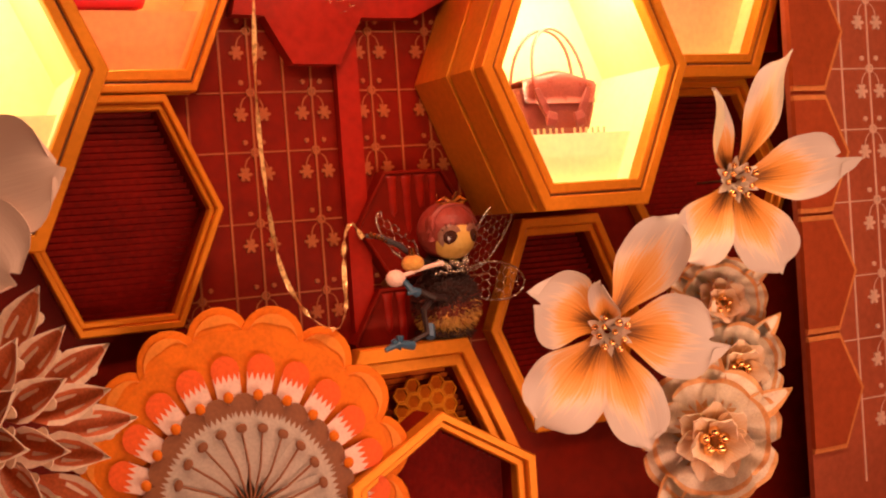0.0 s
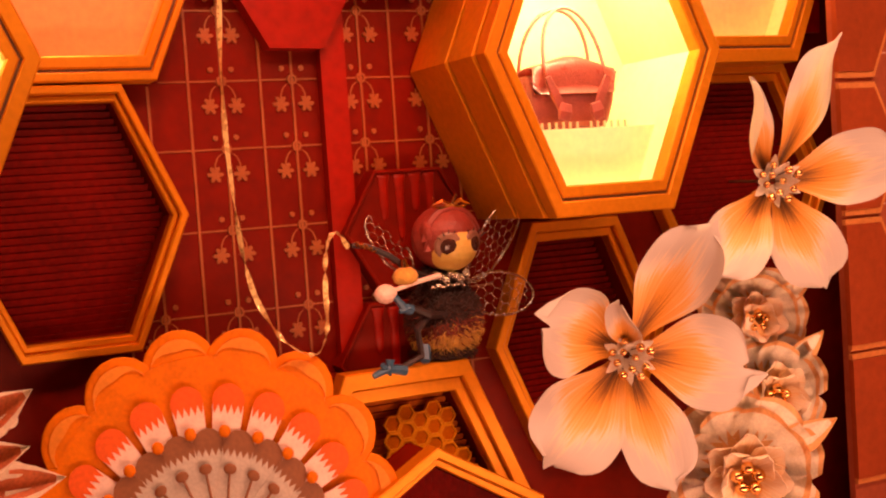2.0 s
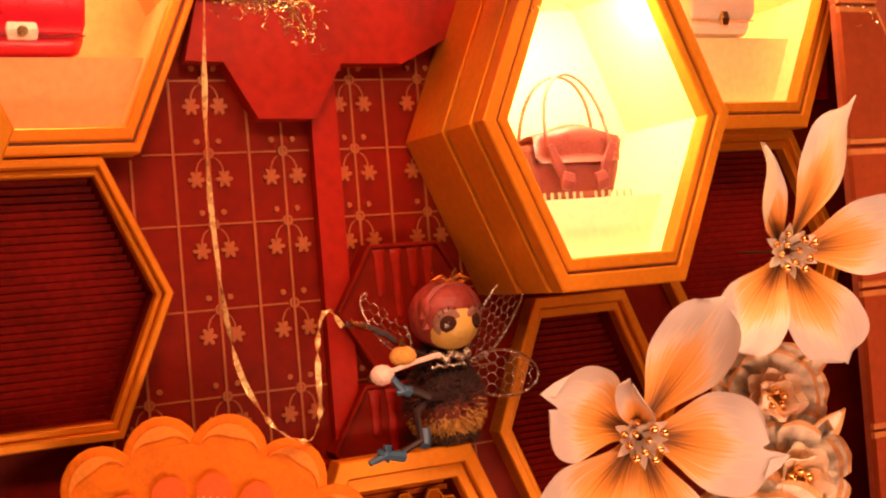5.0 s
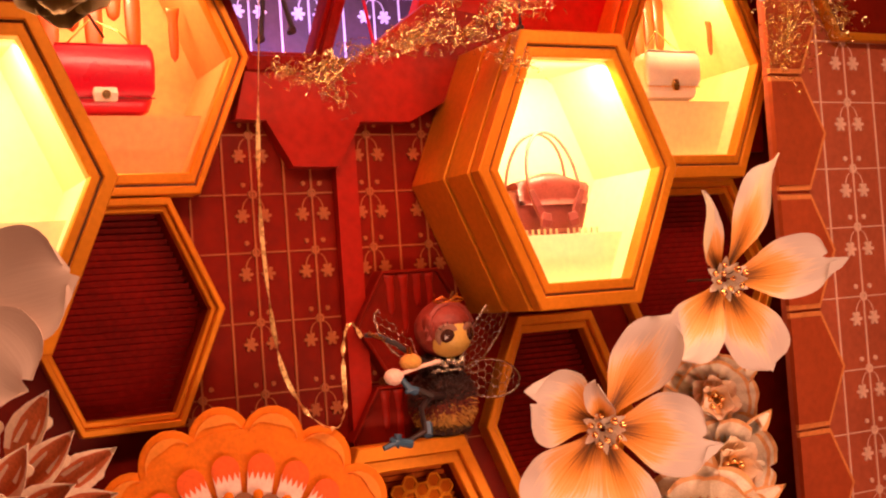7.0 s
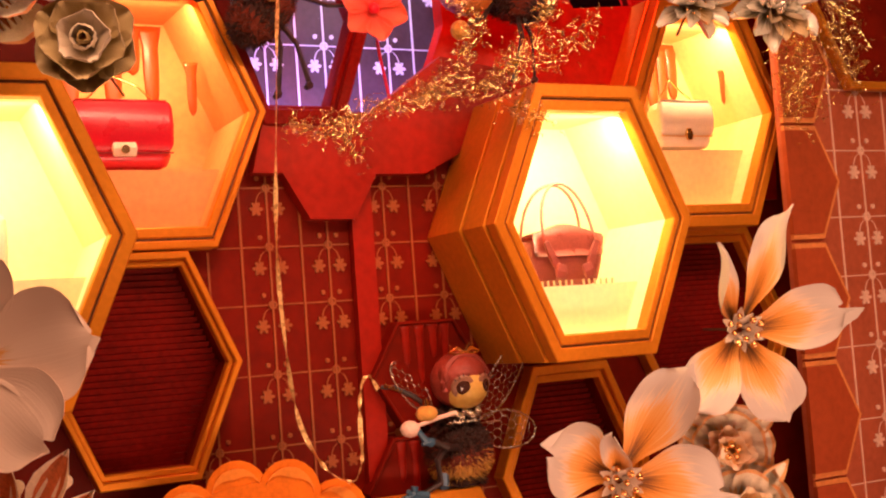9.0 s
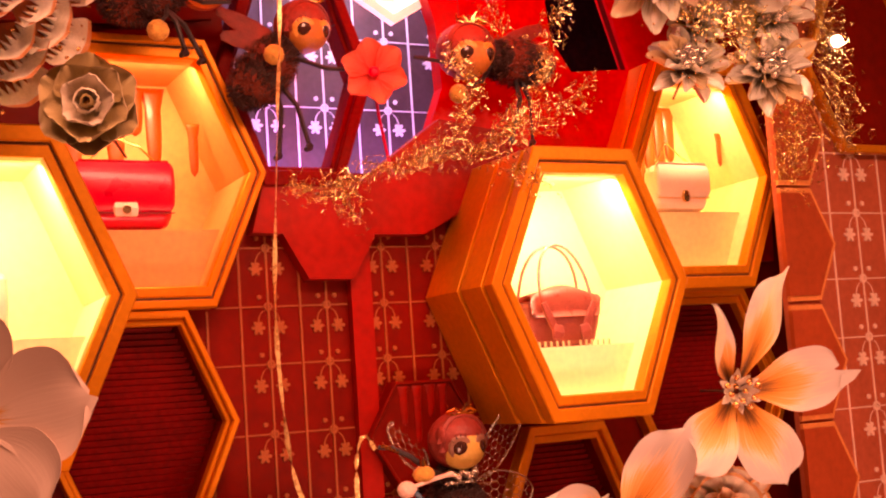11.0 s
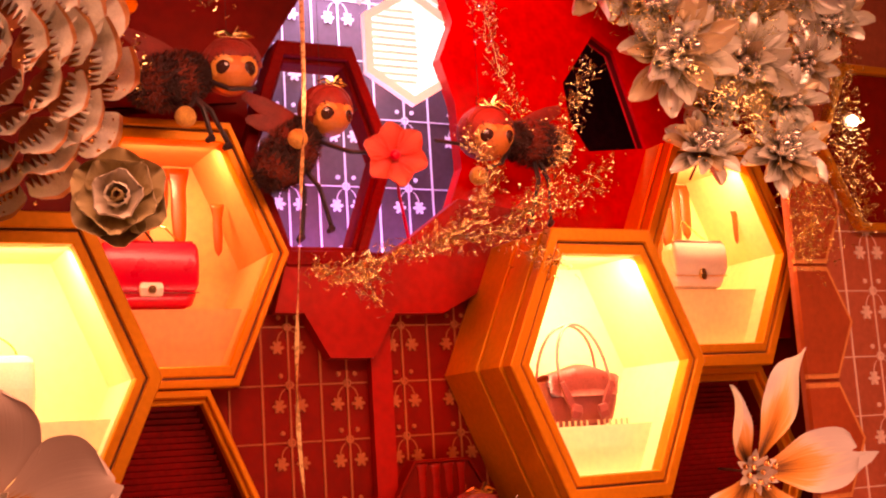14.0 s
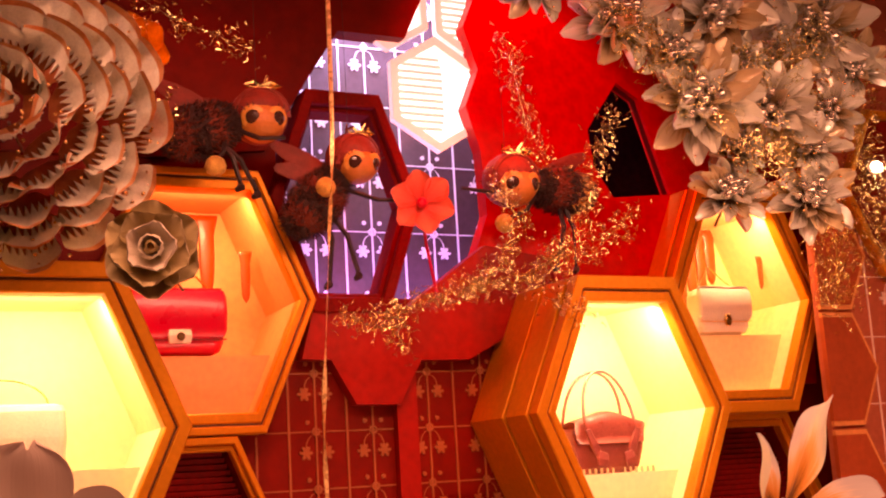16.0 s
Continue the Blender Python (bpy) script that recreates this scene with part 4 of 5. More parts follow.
t = thing("spiky_paper_flower", pose(-1.86, -.30, .78, 80, 0, -12), "spiky paper flower with red leaves edged and spotted in cream", "paper flower")
rng = random.Random(8)
for k, (n, rad, tilt) in enumerate(((12, .17, 5), (12, .14, 22), (11, .10, 40), (9, .06, 58), (6, .02, 75))):
    for i in range(n):
        o = put("leaf", leafm, t, pose(0, 0, 0, 0, 0, 360 / n * (i + .5 * (k % 2)) + rng.uniform(-5, 5)) @ pose(0, rad, .045 * k, tilt + rng.uniform(-5, 5), rng.uniform(-8, 8), 0))
        for sx in (-1, 1):
            put("leaf_spot", spot_me, o, pose(sx * .016, .06 + .02 * (sx > 0), .012, 0, 0, -sx * 12))
bm = BM(); tube(bm, [(0, 0, 0), (0, -.4, -.25), (0, -.65, -.45)], .014); part("stem", bm, STEM, t)

# ---- beige cluster beside the white flowers ----
BEIGE = petal_material("beige_petal", (.62, .30, .08), (.82, .54, .24), (.88, .74, .56), .0, .11, 20.0)
CREAM_SHEET = material("cream_tooth_paper", (0.90, 0.80, 0.64), 0.5, 0, .1, 15)
TAN = material("tan_paper", (0.86, 0.50, 0.20), 0.5, 0, .12, 15)
btooth = toothed_petal("petal", .13, .13, (TAN, CREAM_SHEET, TAN), 5, .10, .05)
bpet = petal_mesh("petal", .11, .085, BEIGE, curl=.3, cup=.3, ruffle=.05, nu=6, nv=6)
bleaf = petal_mesh("leaf", .20, .08, CREAM_SHEET, curl=.1, cup=.3, ruffle=.02, point=.8, nu=6, nv=6, edge=TAN)
for cx, cz, s, cy, seed in ((.33, .43, 1.15, -.04, 1), (.48, .62, .95, .02, 2), (.50, .83, .8, .08, 3)):
    rng = random.Random(seed)
    t = thing("beige_flower", pose(cx, cy, cz, 90, 0, FACE + rng.uniform(-8, 8)) @ Matrix.Scale(s, 4), "beige paper flower with cream-toothed petals and gold beads", "flower", "beige paper flowers")
    for k, (n, rad, tilt, me) in enumerate(((9, .07, -4, btooth), (8, .035, 4, btooth), (7, .01, 12, bpet), (5, .0, 30, bpet))):
        for i in range(n):
            put("petal", me, t, pose(0, 0, 0, 0, 0, 360 / n * (i + .5 * (k % 2)) + rng.uniform(-6, 6)) @ pose(0, rad, .012 * k, tilt + rng.uniform(-6, 6), 0, 0))
    for i in range(5):
        x, y = (.026 * math.cos(i * 1.26 + .3), .026 * math.sin(i * 1.26 + .3))
        put("bead", bead, t, pose(x, y, .085) @ Matrix.Scale(1.35, 4))
    for i in range(4):
        put("leaf", bleaf, t, pose(0, 0, -.02, 0, 0, -60 + 65 * i + rng.uniform(-15, 15)) @ pose(0, .06, 0, 4, 0, 0))
    stem_back(t, .60)

# ---- handbags ----
BURG = material("burgundy_leather", (0.50, 0.13, 0.095), 0.30, 0, .12, 18, .25, 180, coat=.2)
BURG_DARK = material("dark_burgundy_leather", (0.24, 0.05, 0.038), 0.45, 0, .12, 18, .25, 180)
CREAM_LEATHER = material("cream_leather", (0.80, 0.70, 0.56), 0.4, 0, .05, 14, .15, 200)
PINK_LEATHER = material("pale_pink_leather", (0.80, 0.58, 0.46), 0.4, 0, .05, 14, .15, 200)
BRASS = material("polished_brass", (0.80, 0.56, 0.22), 0.18, 1.0, .06, 20)
PRINT = material("grey_print", (0.60, 0.48, 0.27), 0.6)


def soft_box(bm, x0, x1, y0, y1, z0, z1, r=.012, taper=0.0, mi=0):
    """A rounded upright box; taper widens the foot."""
    cx, cy, hx, hy = (x0 + x1) / 2, (y0 + y1) / 2, (x1 - x0) / 2, (y1 - y0) / 2
    loops = []
    for z, inset in ((z0, r), (z0 + r * .3, r * .3), (z0 + r, 0), ((z0 + z1) / 2, -.003), (z1 - r, 0), (z1 - r * .3, r * .3), (z1, r)):
        k = 1 + taper * (z1 - z) / (z1 - z0)
        ax, ay = hx * k - inset, hy * k - inset
        rr = min(r, ay * .9)
        lp = []
        for sx, sy, a0 in ((1, 1, 0), (-1, 1, 90), (-1, -1, 180), (1, -1, 270)):
            for q in range(4):
                a = radians(a0 + 30 * q)
                lp.append((cx + sx * (ax - rr) + rr * math.cos(a), cy + sy * (ay - rr) + rr * math.sin(a), z))
        loops.append(lp)
    loft(bm, loops, True, True, mi)


# burgundy tote; grey standing lettering on the ledge as plain bars
for i in [*range(7), *range(8, 14)]:
    bm = BM(); box(bm, -.17 + i * .0222, -.1635 + i * .0222, .120, .124, -.1945, -.177)
    part("letter_bar", bm, PRINT, fb)
bg = thing("handbag", pose(-.018, .21, 1.406), "burgundy leather tote with two looped handles and hanging belts", "handbag", "handbags")
bm = BM(); soft_box(bm, -.150, .150, -.055, .055, 0, .150, .020, -.20); part("body", bm, BURG_DARK, bg)
# slouching flap: a bowed sheet that folds over the top and hangs down the front
bm = BM(); rows = []
for j in range(10):
    v = j / 9
    row = []
    for i in range(13):
        u = i / 6 - 1
        arch = .035 * (1 - u * u) + .005 * math.sin(5 * u + 1)
        ang = radians(-10 + 125 * min(1, v / .55))
        z = .135 + arch * (1 - max(0, v - .35) / .65) + .032 * math.sin(ang) - max(0, v - .55) * .15
        y = .050 * math.cos(ang) + (-.024 if v > .55 else -.024 * v / .55) - .007 * math.sin(math.pi * max(0, v - .5) * 2) * (1 - u * u)
        row.append((.138 * u * (1 - .06 * v), y - .018, z))
    rows.append(row)
loft(bm, rows, ring=False)
bmesh.ops.solidify(bm, geom=list(bm.faces), thickness=.005)
part("flap", bm, BURG, bg, "glossy burgundy flap, slouching", smooth=True)
for sx in (-1, 1):
    bm = BM(); v = [(sx * .128, -.035, .06), (sx * .172, -.01, .160), (sx * .150, .045, .165), (sx * .126, .045, .05)]
    loft(bm, [v, [(x + sx * .005, y, z) for x, y, z in v]], True, True); part("gusset", bm, BURG, bg)
for y, w in ((-.074, .095), (.045, .115)):
    bm = BM()
    tube(bm, [(w * math.cos(math.pi * i / 16) * (1 + .10 * math.sin(math.pi * i / 16)), y * (1 - .65 * math.sin(math.pi * i / 16)), .135 + .20 * math.sin(math.pi * i / 16)) for i in range(17)], .0052, n=8)
    part("handle", bm, BURG, bg, smooth=True)
for sx in (-1, 1):
    bm = BM(); soft_box(bm, -.010, .010, -.004, .004, -.055, .055, .003)
    bmesh.ops.rotate(bm, cent=(0, 0, 0), matrix=Matrix.Rotation(radians(sx * 24), 3, "Y"), verts=bm.verts)
    bmesh.ops.translate(bm, vec=(sx * .075, -.082, .092), verts=bm.verts)
    belt = part("belt", bm, BURG_DARK, bg)
    bm = BM(); soft_box(bm, -.017, .017, -.005, .005, -.024, .024, .004)
    bmesh.ops.rotate(bm, cent=(0, 0, 0), matrix=Matrix.Rotation(radians(sx * -14), 3, "Y"), verts=bm.verts)
    bmesh.ops.translate(bm, vec=(sx * .052, -.088, .045), verts=bm.verts)
    part("tag", bm, BURG_DARK, belt)
# red clutch
cl = thing("handbag", pose(-1.345, .52, 1.84), "glossy red leather clutch with a square gold clasp", "handbag", "handbags")
bm = BM(); soft_box(bm, -.15, .15, -.045, .05, 0, .205, .042); part("body", bm, CARMINE, cl, smooth=True)
bm = BM(); soft_box(bm, -.151, .151, -.062, -.030, .050, .208, .026); part("flap", bm, CARMINE, cl, smooth=True)
bm = BM(); tube(bm, [(-.148, -.050, .048), (0, -.056, .046), (.148, -.050, .048)], .0028, n=6); part("flap_piping", bm, CARMINE_DARK, cl, "dark red piping under the flap")
bm = BM(); soft_box(bm, -.035, .035, -.062, -.053, .035, .085, .006); part("clasp_plate", bm, CREAM_LEATHER, cl, "cream clasp plate")
bm = BM(); tube(bm, [(0, -.074, .055), (0, -.062, .055)], .013, n=14); part("clasp_button", bm, BRASS, cl, "round brass button")
bm = BM(); tube(bm, [(-.11, 0, .20), (-.02, 0, .29), (.06, .0, .26), (.11, 0, .21)], .003, n=6); part("strap", bm, BRASS, cl, "thin gold chain strap")
# cream bag
cb = thing("handbag", pose(.68, .41, 1.887) @ Matrix.Scale(.967, 4), "cream leather handbag with a gold turn clasp", "handbag", "handbags")
bm = BM(); soft_box(bm, -.125, .125, -.04, .045, 0, .18, .03); part("body", bm, CREAM_LEATHER, cb)
bm = BM(); soft_box(bm, -.127, .127, -.056, -.028, .050, .184, .024); part("flap", bm, CREAM_LEATHER, cb, smooth=True)
bm = BM(); tube(bm, [(-.124, -.045, .048), (0, -.050, .046), (.124, -.045, .048)], .0025, n=6); part("flap_piping", bm, TAN, cb, "tan piping under the flap")
bm = BM(); soft_box(bm, -.012, .012, -.062, -.049, .03, .075, .004); part("clasp", bm, BRASS, cb, "gold turn clasp")
bm = BM(); tube(bm, [(-.10, 0, .17), (-.03, 0, .27), (.03, .0, .22), (.09, 0, .18)], .003, n=6); part("strap", bm, BRASS, cb, "thin gold strap")
# pale bag
pb = thing("handbag", pose(-1.90, .12, 1.50), "pale pink handbag with a thin gold handle", "handbag", "handbags")
bm = BM(); soft_box(bm, -.16, .16, -.045, .045, 0, .175, .02); part("body", bm, PINK_LEATHER, pb)
bm = BM(); tube(bm, [(.12 * math.cos(math.pi * i / 12), 0, .17 + .07 * math.sin(math.pi * i / 12)) for i in range(13)], .003, n=6); part("handle", bm, BRASS, pb, "thin gold handle")

# honey drips inside the two rear boxes
HONEY = material("honey_drip", (0.44, 0.075, 0.008), 0.35, 0, .08, 12, coat=.2)


def drips(t, xs, ztop, y, mat=HONEY):
    """Flat honey tongues that run down the back panel."""
    for x, ln, w in xs:
        bm = BM()
        loops = []
        for k in range(13):
            v = k / 12
            r = 1.12 * w * (1.35 - 1.9 * v if v < .25 else .875 - .35 * (v - .25) + .12 * math.sin((v - .25) * 4.2))
            if v > .86:
                r *= math.sqrt(max(.02, 1 - ((v - .86) / .14) ** 2))
            loops.append([(x + r * math.cos(2 * math.pi * i / 10), y + min(.3 * r, .007) * math.sin(2 * math.pi * i / 10), ztop - ln * v) for i in range(10)])
        loft(bm, loops, True, True)
        part("honey_drip" if mat is HONEY else "drip", bm, mat, t, smooth=True)


for t, a in HEX_PANELS:
    drips(t, [(-a * .36, .13, .014), (-a * .12, .19, .013), (a * .12, .11, .014), (a * .34, .16, .012)], a * .84 - .014, .010, RED_MID)
drips(rb, [(-.155, .30, .030), (-.085, .20, .026), (-.02, .29, .030), (.045, .16, .026), (.105, .27, .026)], .345, .376)
drips(rb, [(.185, .17, .016)], .19, .20)
drips(wb, [(-.165, .24, .030), (-.115, .34, .024), (-.065, .25, .026), (-.01, .37, .024), (.04, .27, .026), (.09, .34, .022), (.14, .22, .026)], .335, .374)
drips(wb, [(.205, .13, .013)], .19, .16)

# ---- ribbon, garlands ----
TAPE = material("gold_tape", (0.90, 0.55, 0.22), 0.28, .35, .2, 60)
bm = BM()
pts = [(-.955, .10, 3.98), (-.955, .10, 2.6), (-.985, .10, 2.1), (-1.02, .10, 1.60), (-1.015, .10, 1.30), (-.99, .10, 1.08), (-.935, .10, .955), (-.88, .10, .90), (-.825, .12, .885), (-.79, .14, .94), (-.775, .17, 1.04), (-.755, .20, 1.13), (-.715, .235, 1.175), (-.665, .265, 1.125)]
fine = []
for k in range(len(pts) - 1):
    p0, p1, p2, p3 = (Vector(pts[max(0, min(len(pts) - 1, q))]) for q in (k - 1, k, k + 1, k + 2))
    for i in range(8):
        u = i / 8
        fine.append(.5 * ((2 * p1) + (p2 - p0) * u + (2 * p0 - 5 * p1 + 4 * p2 - p3) * u * u + (3 * p1 - p0 - 3 * p2 + p3) * u ** 3))
rows = []
for k, p in enumerate(fine):
    d = (fine[min(k + 1, len(fine) - 1)] - fine[max(0, k - 1)]).normalized()
    s = d.cross(Vector((.4, -.9, 0))).normalized()
    tw = Matrix.Rotation(1.5 * math.sin(k * .31) + .6 * math.sin(k * .83), 3, d)
    s = tw @ s
    n_ = d.cross(s)
    w = .0068
    rows.append([p + s * w, p + n_ * .0008, p - s * w, p - n_ * .0008])
loft(bm, rows, True, True)
tagged(link_mesh("ribbon", bm, TAPE), "thin twisted gold tape hanging in a loop to a bee doll", "ribbon")

GLITTER = material("gold_glitter", (1.0, 0.74, 0.36), 0.22, 1.0, .2, 80)


def garland(name, paths, count, spread, label, seed, size=.014):
    """Wiry glitter twigs: short bright slivers scattered along fine wires."""
    rng = random.Random(seed)
    bm = BM()
    for pth in paths:
        pth = [Vector(p) for p in pth]
        tube(bm, pth, .0012, n=4)
        for i in range(int(count * sum((q - p_).length for p_, q in zip(pth, pth[1:])) / .55)):
            k = rng.choices(range(len(pth) - 1), [(q - p_).length for p_, q in zip(pth, pth[1:])])[0]
            p = pth[k].lerp(pth[k + 1], rng.random())
            o = p + Vector((rng.gauss(0, spread), rng.gauss(0, spread * .6), rng.gauss(0, spread)))
            d = Vector((rng.uniform(-1, 1), rng.uniform(-1, 1), rng.uniform(-1, 1))).normalized()
            e = d.orthogonal().normalized()
            ln, amp, ph = size * rng.uniform(.9, 2.2), size * rng.uniform(.12, .4), rng.uniform(0, 6.28)
            g = d.cross(e)
            tube(bm, [o + d * ln * q / 4 + e * amp * math.sin(ph + 1.9 * q) + g * amp * math.cos(ph + 1.5 * q) for q in range(5)], .0015, .0011, 3)
    return tagged(link_mesh(name, bm, GLITTER), label, "garland", kind="stuff")


garland("glitter_garland", [[(-1.0, 0, 1.89), (-.9, 0, 1.87), (-.79, 0, 1.92), (-.58, 0, 1.98), (-.37, .0, 2.01), (-.25, 0, 2.10)], [(-.85, 0, 1.92), (-.82, 0, 1.84), (-.79, 0, 1.79)], [(-.6, .0, 1.97), (-.45, 0, 2.06), (-.38, 0, 2.2), (-.42, .1, 2.35)]], 430, .020, "gold glitter twig garland across the red panel", 1)
garland("glitter_garland", [[(-.37, -.02, 2.01), (-.28, -.04, 1.95), (-.2, -.05, 1.90)], [(-.3, 0, 2.02), (-.15, 0, 2.2), (-.08, .02, 2.4), (.0, 0, 2.6)], [(-.3, .0, 2.1), (-.1, 0, 2.12), (.05, .0, 2.25)], [(-.28, .2, 2.9), (-.22, .2, 2.6), (-.2, .1, 2.4)]], 300, .028, "gold glitter twig garland above the display box", 2)
garland("glitter_garland", [[(-1.62, -.1, 2.78), (-1.49, -.1, 2.70), (-1.38, -.1, 2.67), (-1.26, -.1, 2.63)], [(-1.62, -.1, 2.6), (-1.55, -.1, 2.5), (-1.50, -.1, 2.36)]], 230, .028, "gold glitter twig garland beside the huge rose", 3)
garland("glitter_garland", [[(-.1, -.14, 2.95), (.1, -.16, 2.72), (.35, -.18, 2.48), (.55, -.16, 2.38)], [(.3, -.18, 2.7), (.6, -.18, 2.75), (.9, -.16, 2.95)], [(.5, -.16, 2.5), (.75, -.1, 2.35), (.86, -.05, 2.15), (.88, .0, 1.95)], [(.8, -.1, 2.6), (1.0, -.05, 2.75), (1.12, .0, 2.95)], [(1.1, 0, 2.9), (1.2, .1, 2.4), (1.25, .1, 2.1)]], 760, .050, "gold glitter twig garland among silver flowers", 4, .015)

# ---- bee dolls and the red blossom ----
FUR_DARK = material("dark_fur", (0.035, 0.012, 0.008), 0.9, 0, .3, 40, .6, 120, sheen=.08)
FUR_GOLD = material("gold_fur", (0.62, 0.36, 0.07), 0.9, 0, .25, 40, .6, 120, sheen=.08)
FUR_RED = material("rust_fur", (0.18, 0.03, 0.012), 0.9, 0, .25, 40, .6, 120, sheen=.08)
SKIN = material("cream_doll_face", (0.62, 0.44, 0.10), 0.45, 0, .05, 20)
HOOD = material("rose_hood", (0.26, 0.045, 0.03), 0.55, 0, .15, 25, .3, 100)
EYE = material("brown_eye", (0.05, 0.022, 0.016), 0.12, 0, .1, 40, coat=.6)
EYE_RING = material("mauve_eye_ring", (0.26, 0.14, 0.09), 0.35, 0, .1, 40)
INK = material("black_limb", (0.02, 0.012, 0.012), 0.5, 0, .2, 40)
BLUE = material("blue_shoe", (0.03, 0.11, 0.20), 0.4, 0, .15, 40)
SILVERY = material("silver_sequins", (0.70, 0.62, 0.50), 0.25, .9, .3, 120, .8, 260)
AMBER_RING = material("amber_eye_ring", (0.74, 0.36, 0.07), 0.3, 0, .1, 40)
# Hung dolls get a darker face copy with the red light in its colour.
SKIN_RED_LIT = material("doll_face_red_lit", (0.55, 0.19, 0.035), 0.5, 0, .1, 20)
RUST_HOOD = material("rust_hood", (0.24, 0.035, 0.02), 0.6, 0, .2, 25, .3, 100)
DOLL = [FUR_DARK, FUR_GOLD, FUR_RED, SKIN, HOOD, EYE, EYE_RING, INK, BLUE, SILVERY, BRASS, PINK]
DOLL_RED_LIT = DOLL[:3] + [SKIN_RED_LIT, RUST_HOOD, EYE, AMBER_RING] + DOLL[7:]


def blob(bm, c, r, mi, sub=2, jitter=0.0, seed=0, axis=None):
    tmp = bmesh.ops.create_icosphere(bm, subdivisions=sub, radius=1.0)
    rng = random.Random(seed)
    rot = Euler([radians(a) for a in axis]).to_matrix() if axis else Matrix.Identity(3)
    for v in tmp["verts"]:
        k = 1 + rng.uniform(-jitter, jitter)
        v.co = Vector(c) + rot @ Vector((v.co.x * r[0] * k, v.co.y * r[1] * k, v.co.z * r[2] * k))
    for f in {f for v in tmp["verts"] for f in v.link_faces}:
        f.material_index = mi
    return tmp["verts"]


def fur(bm, c, r, bands, seed, axis=(0, 0, 0), count=900):
    """Furry body with coloured bands along its z axis, then many fine hairs."""
    rng = random.Random(seed)
    rot = Euler([radians(a) for a in axis]).to_matrix()
    vs = blob(bm, c, [q * .93 for q in r], 0, 3, .02, seed, axis)
    pick = lambda z: next(mi for lim, mi in bands if z <= lim)
    inv = rot.transposed()
    for f in {f for v in vs for f in v.link_faces}:
        z = (inv @ (f.calc_center_median() - Vector(c))).z / r[2]
        f.material_index = pick(z)
    for i in range(count):
        z = rng.uniform(-1, 1)
        a = rng.uniform(0, 6.283)
        q = math.sqrt(1 - z * z)
        n = Vector((q * math.cos(a), q * math.sin(a), z))
        p = Vector((n.x * r[0], n.y * r[1], n.z * r[2])) * .92
        d = (n + Vector((rng.gauss(0, .5), rng.gauss(0, .5), rng.gauss(-.3, .5)))).normalized()
        e = d.orthogonal().normalized() * .0028
        g = [Vector(c) + rot @ w for w in (p + e, p - e, p + d * .024)]
        f = bm.faces.new([bm.verts.new(w) for w in g])
        f.material_index = pick(z + rng.gauss(0, .16))


def head(bm, c, r, face, seed=0):
    """Hooded head with a cream face towards `face`, ringed eyes, lashes and a bow."""
    c, f = Vector(c), Vector(face).normalized()
    side = f.cross(Vector((0, 0, 1))).normalized()
    up = side.cross(f)
    blob(bm, c, (r, r, r * .98), 4, 3)
    blob(bm, c + f * r * .36 - up * r * .20, (r * .80, r * .78, r * .74), 3, 3)
    tube(bm, [c + (side * math.cos(q) + up * math.sin(q)) * r * .90 + f * r * (.42 - .1 * math.sin(q)) for q in [math.pi * i / 10 - .3 for i in range(12)]], r * .13, n=6, mi=4)
    for sx in (-1, 1):
        e = c + f * r * .92 + side * sx * r * .42 - up * r * .12
        nrm = (e - c).normalized()
        q = nrm.to_track_quat("Z", "Y").to_euler()
        ax = [math.degrees(a) for a in q]
        blob(bm, e - nrm * r * .06, (r * .44, r * .44, r * .12), 6, 2, 0, 0, ax)
        blob(bm, e + nrm * r * .01, (r * .27, r * .27, r * .13), 5, 2, 0, 0, ax)
        # Pale dot set on the eye as a modelled highlight.
        blob(bm, e + nrm * r * .09 + up * r * .08, (r * .075, r * .075, r * .05), 11, 1, 0, 0, ax)
        for k in range(5):
            a = radians(40 + 25 * k)
            o = e + (side * math.cos(a) * sx + up * math.sin(a)) * r * .36
            tube(bm, [o, o + (side * math.cos(a) * sx + up * math.sin(a)) * r * .16 + nrm * r * .05], r * .026, r * .010, 4, 7)
    b = c + up * r * .98 + f * r * .35
    for sx in (-1, 1):
        tube(bm, [b, b + side * sx * r * .3 + up * r * .16, b + side * sx * r * .62 + up * r * .04, b + side * sx * r * .3 - up * r * .06, b], r * .07, n=5, mi=10)
        tube(bm, [c + up * r * .9 + side * sx * r * .35, c + up * r * 1.25 + side * sx * r * .5 + f * .2 * r], r * .03, n=4, mi=10)
    tube(bm, [b, b + up * r * .35 - side * r * .2], r * .05, n=5, mi=10)


def lace_wing(bm, base, tip, w, mi=9):
    """A lacy wing: an oval hoop filled with small wire hexagons."""
    base, tip = Vector(base), Vector(tip)
    d = tip - base
    L = d.length
    e1 = d.normalized()
    e2 = e1.cross(Vector((.5, -.866, 0))).normalized()
    P = lambda u, v: base + e1 * u + e2 * v
    tube(bm, [P(L / 2 - L / 2 * math.cos(2 * math.pi * i / 24), w / 2 * math.sin(2 * math.pi * i / 24)) for i in range(25)], .0032, n=4, mi=mi)
    r = .0165
    for i in range(-8, 9):
        for j in range(0, 16):
            u, v = j * r * 1.5, i * r * 1.732 + (j % 2) * r * .866
            if ((u - L / 2) / (L / 2)) ** 2 + (v / (w / 2)) ** 2 < .80:
                tube(bm, [P(u + r * math.cos(math.pi / 3 * q), v + r * math.sin(math.pi / 3 * q)) for q in range(7)], .0011, n=3, mi=mi)


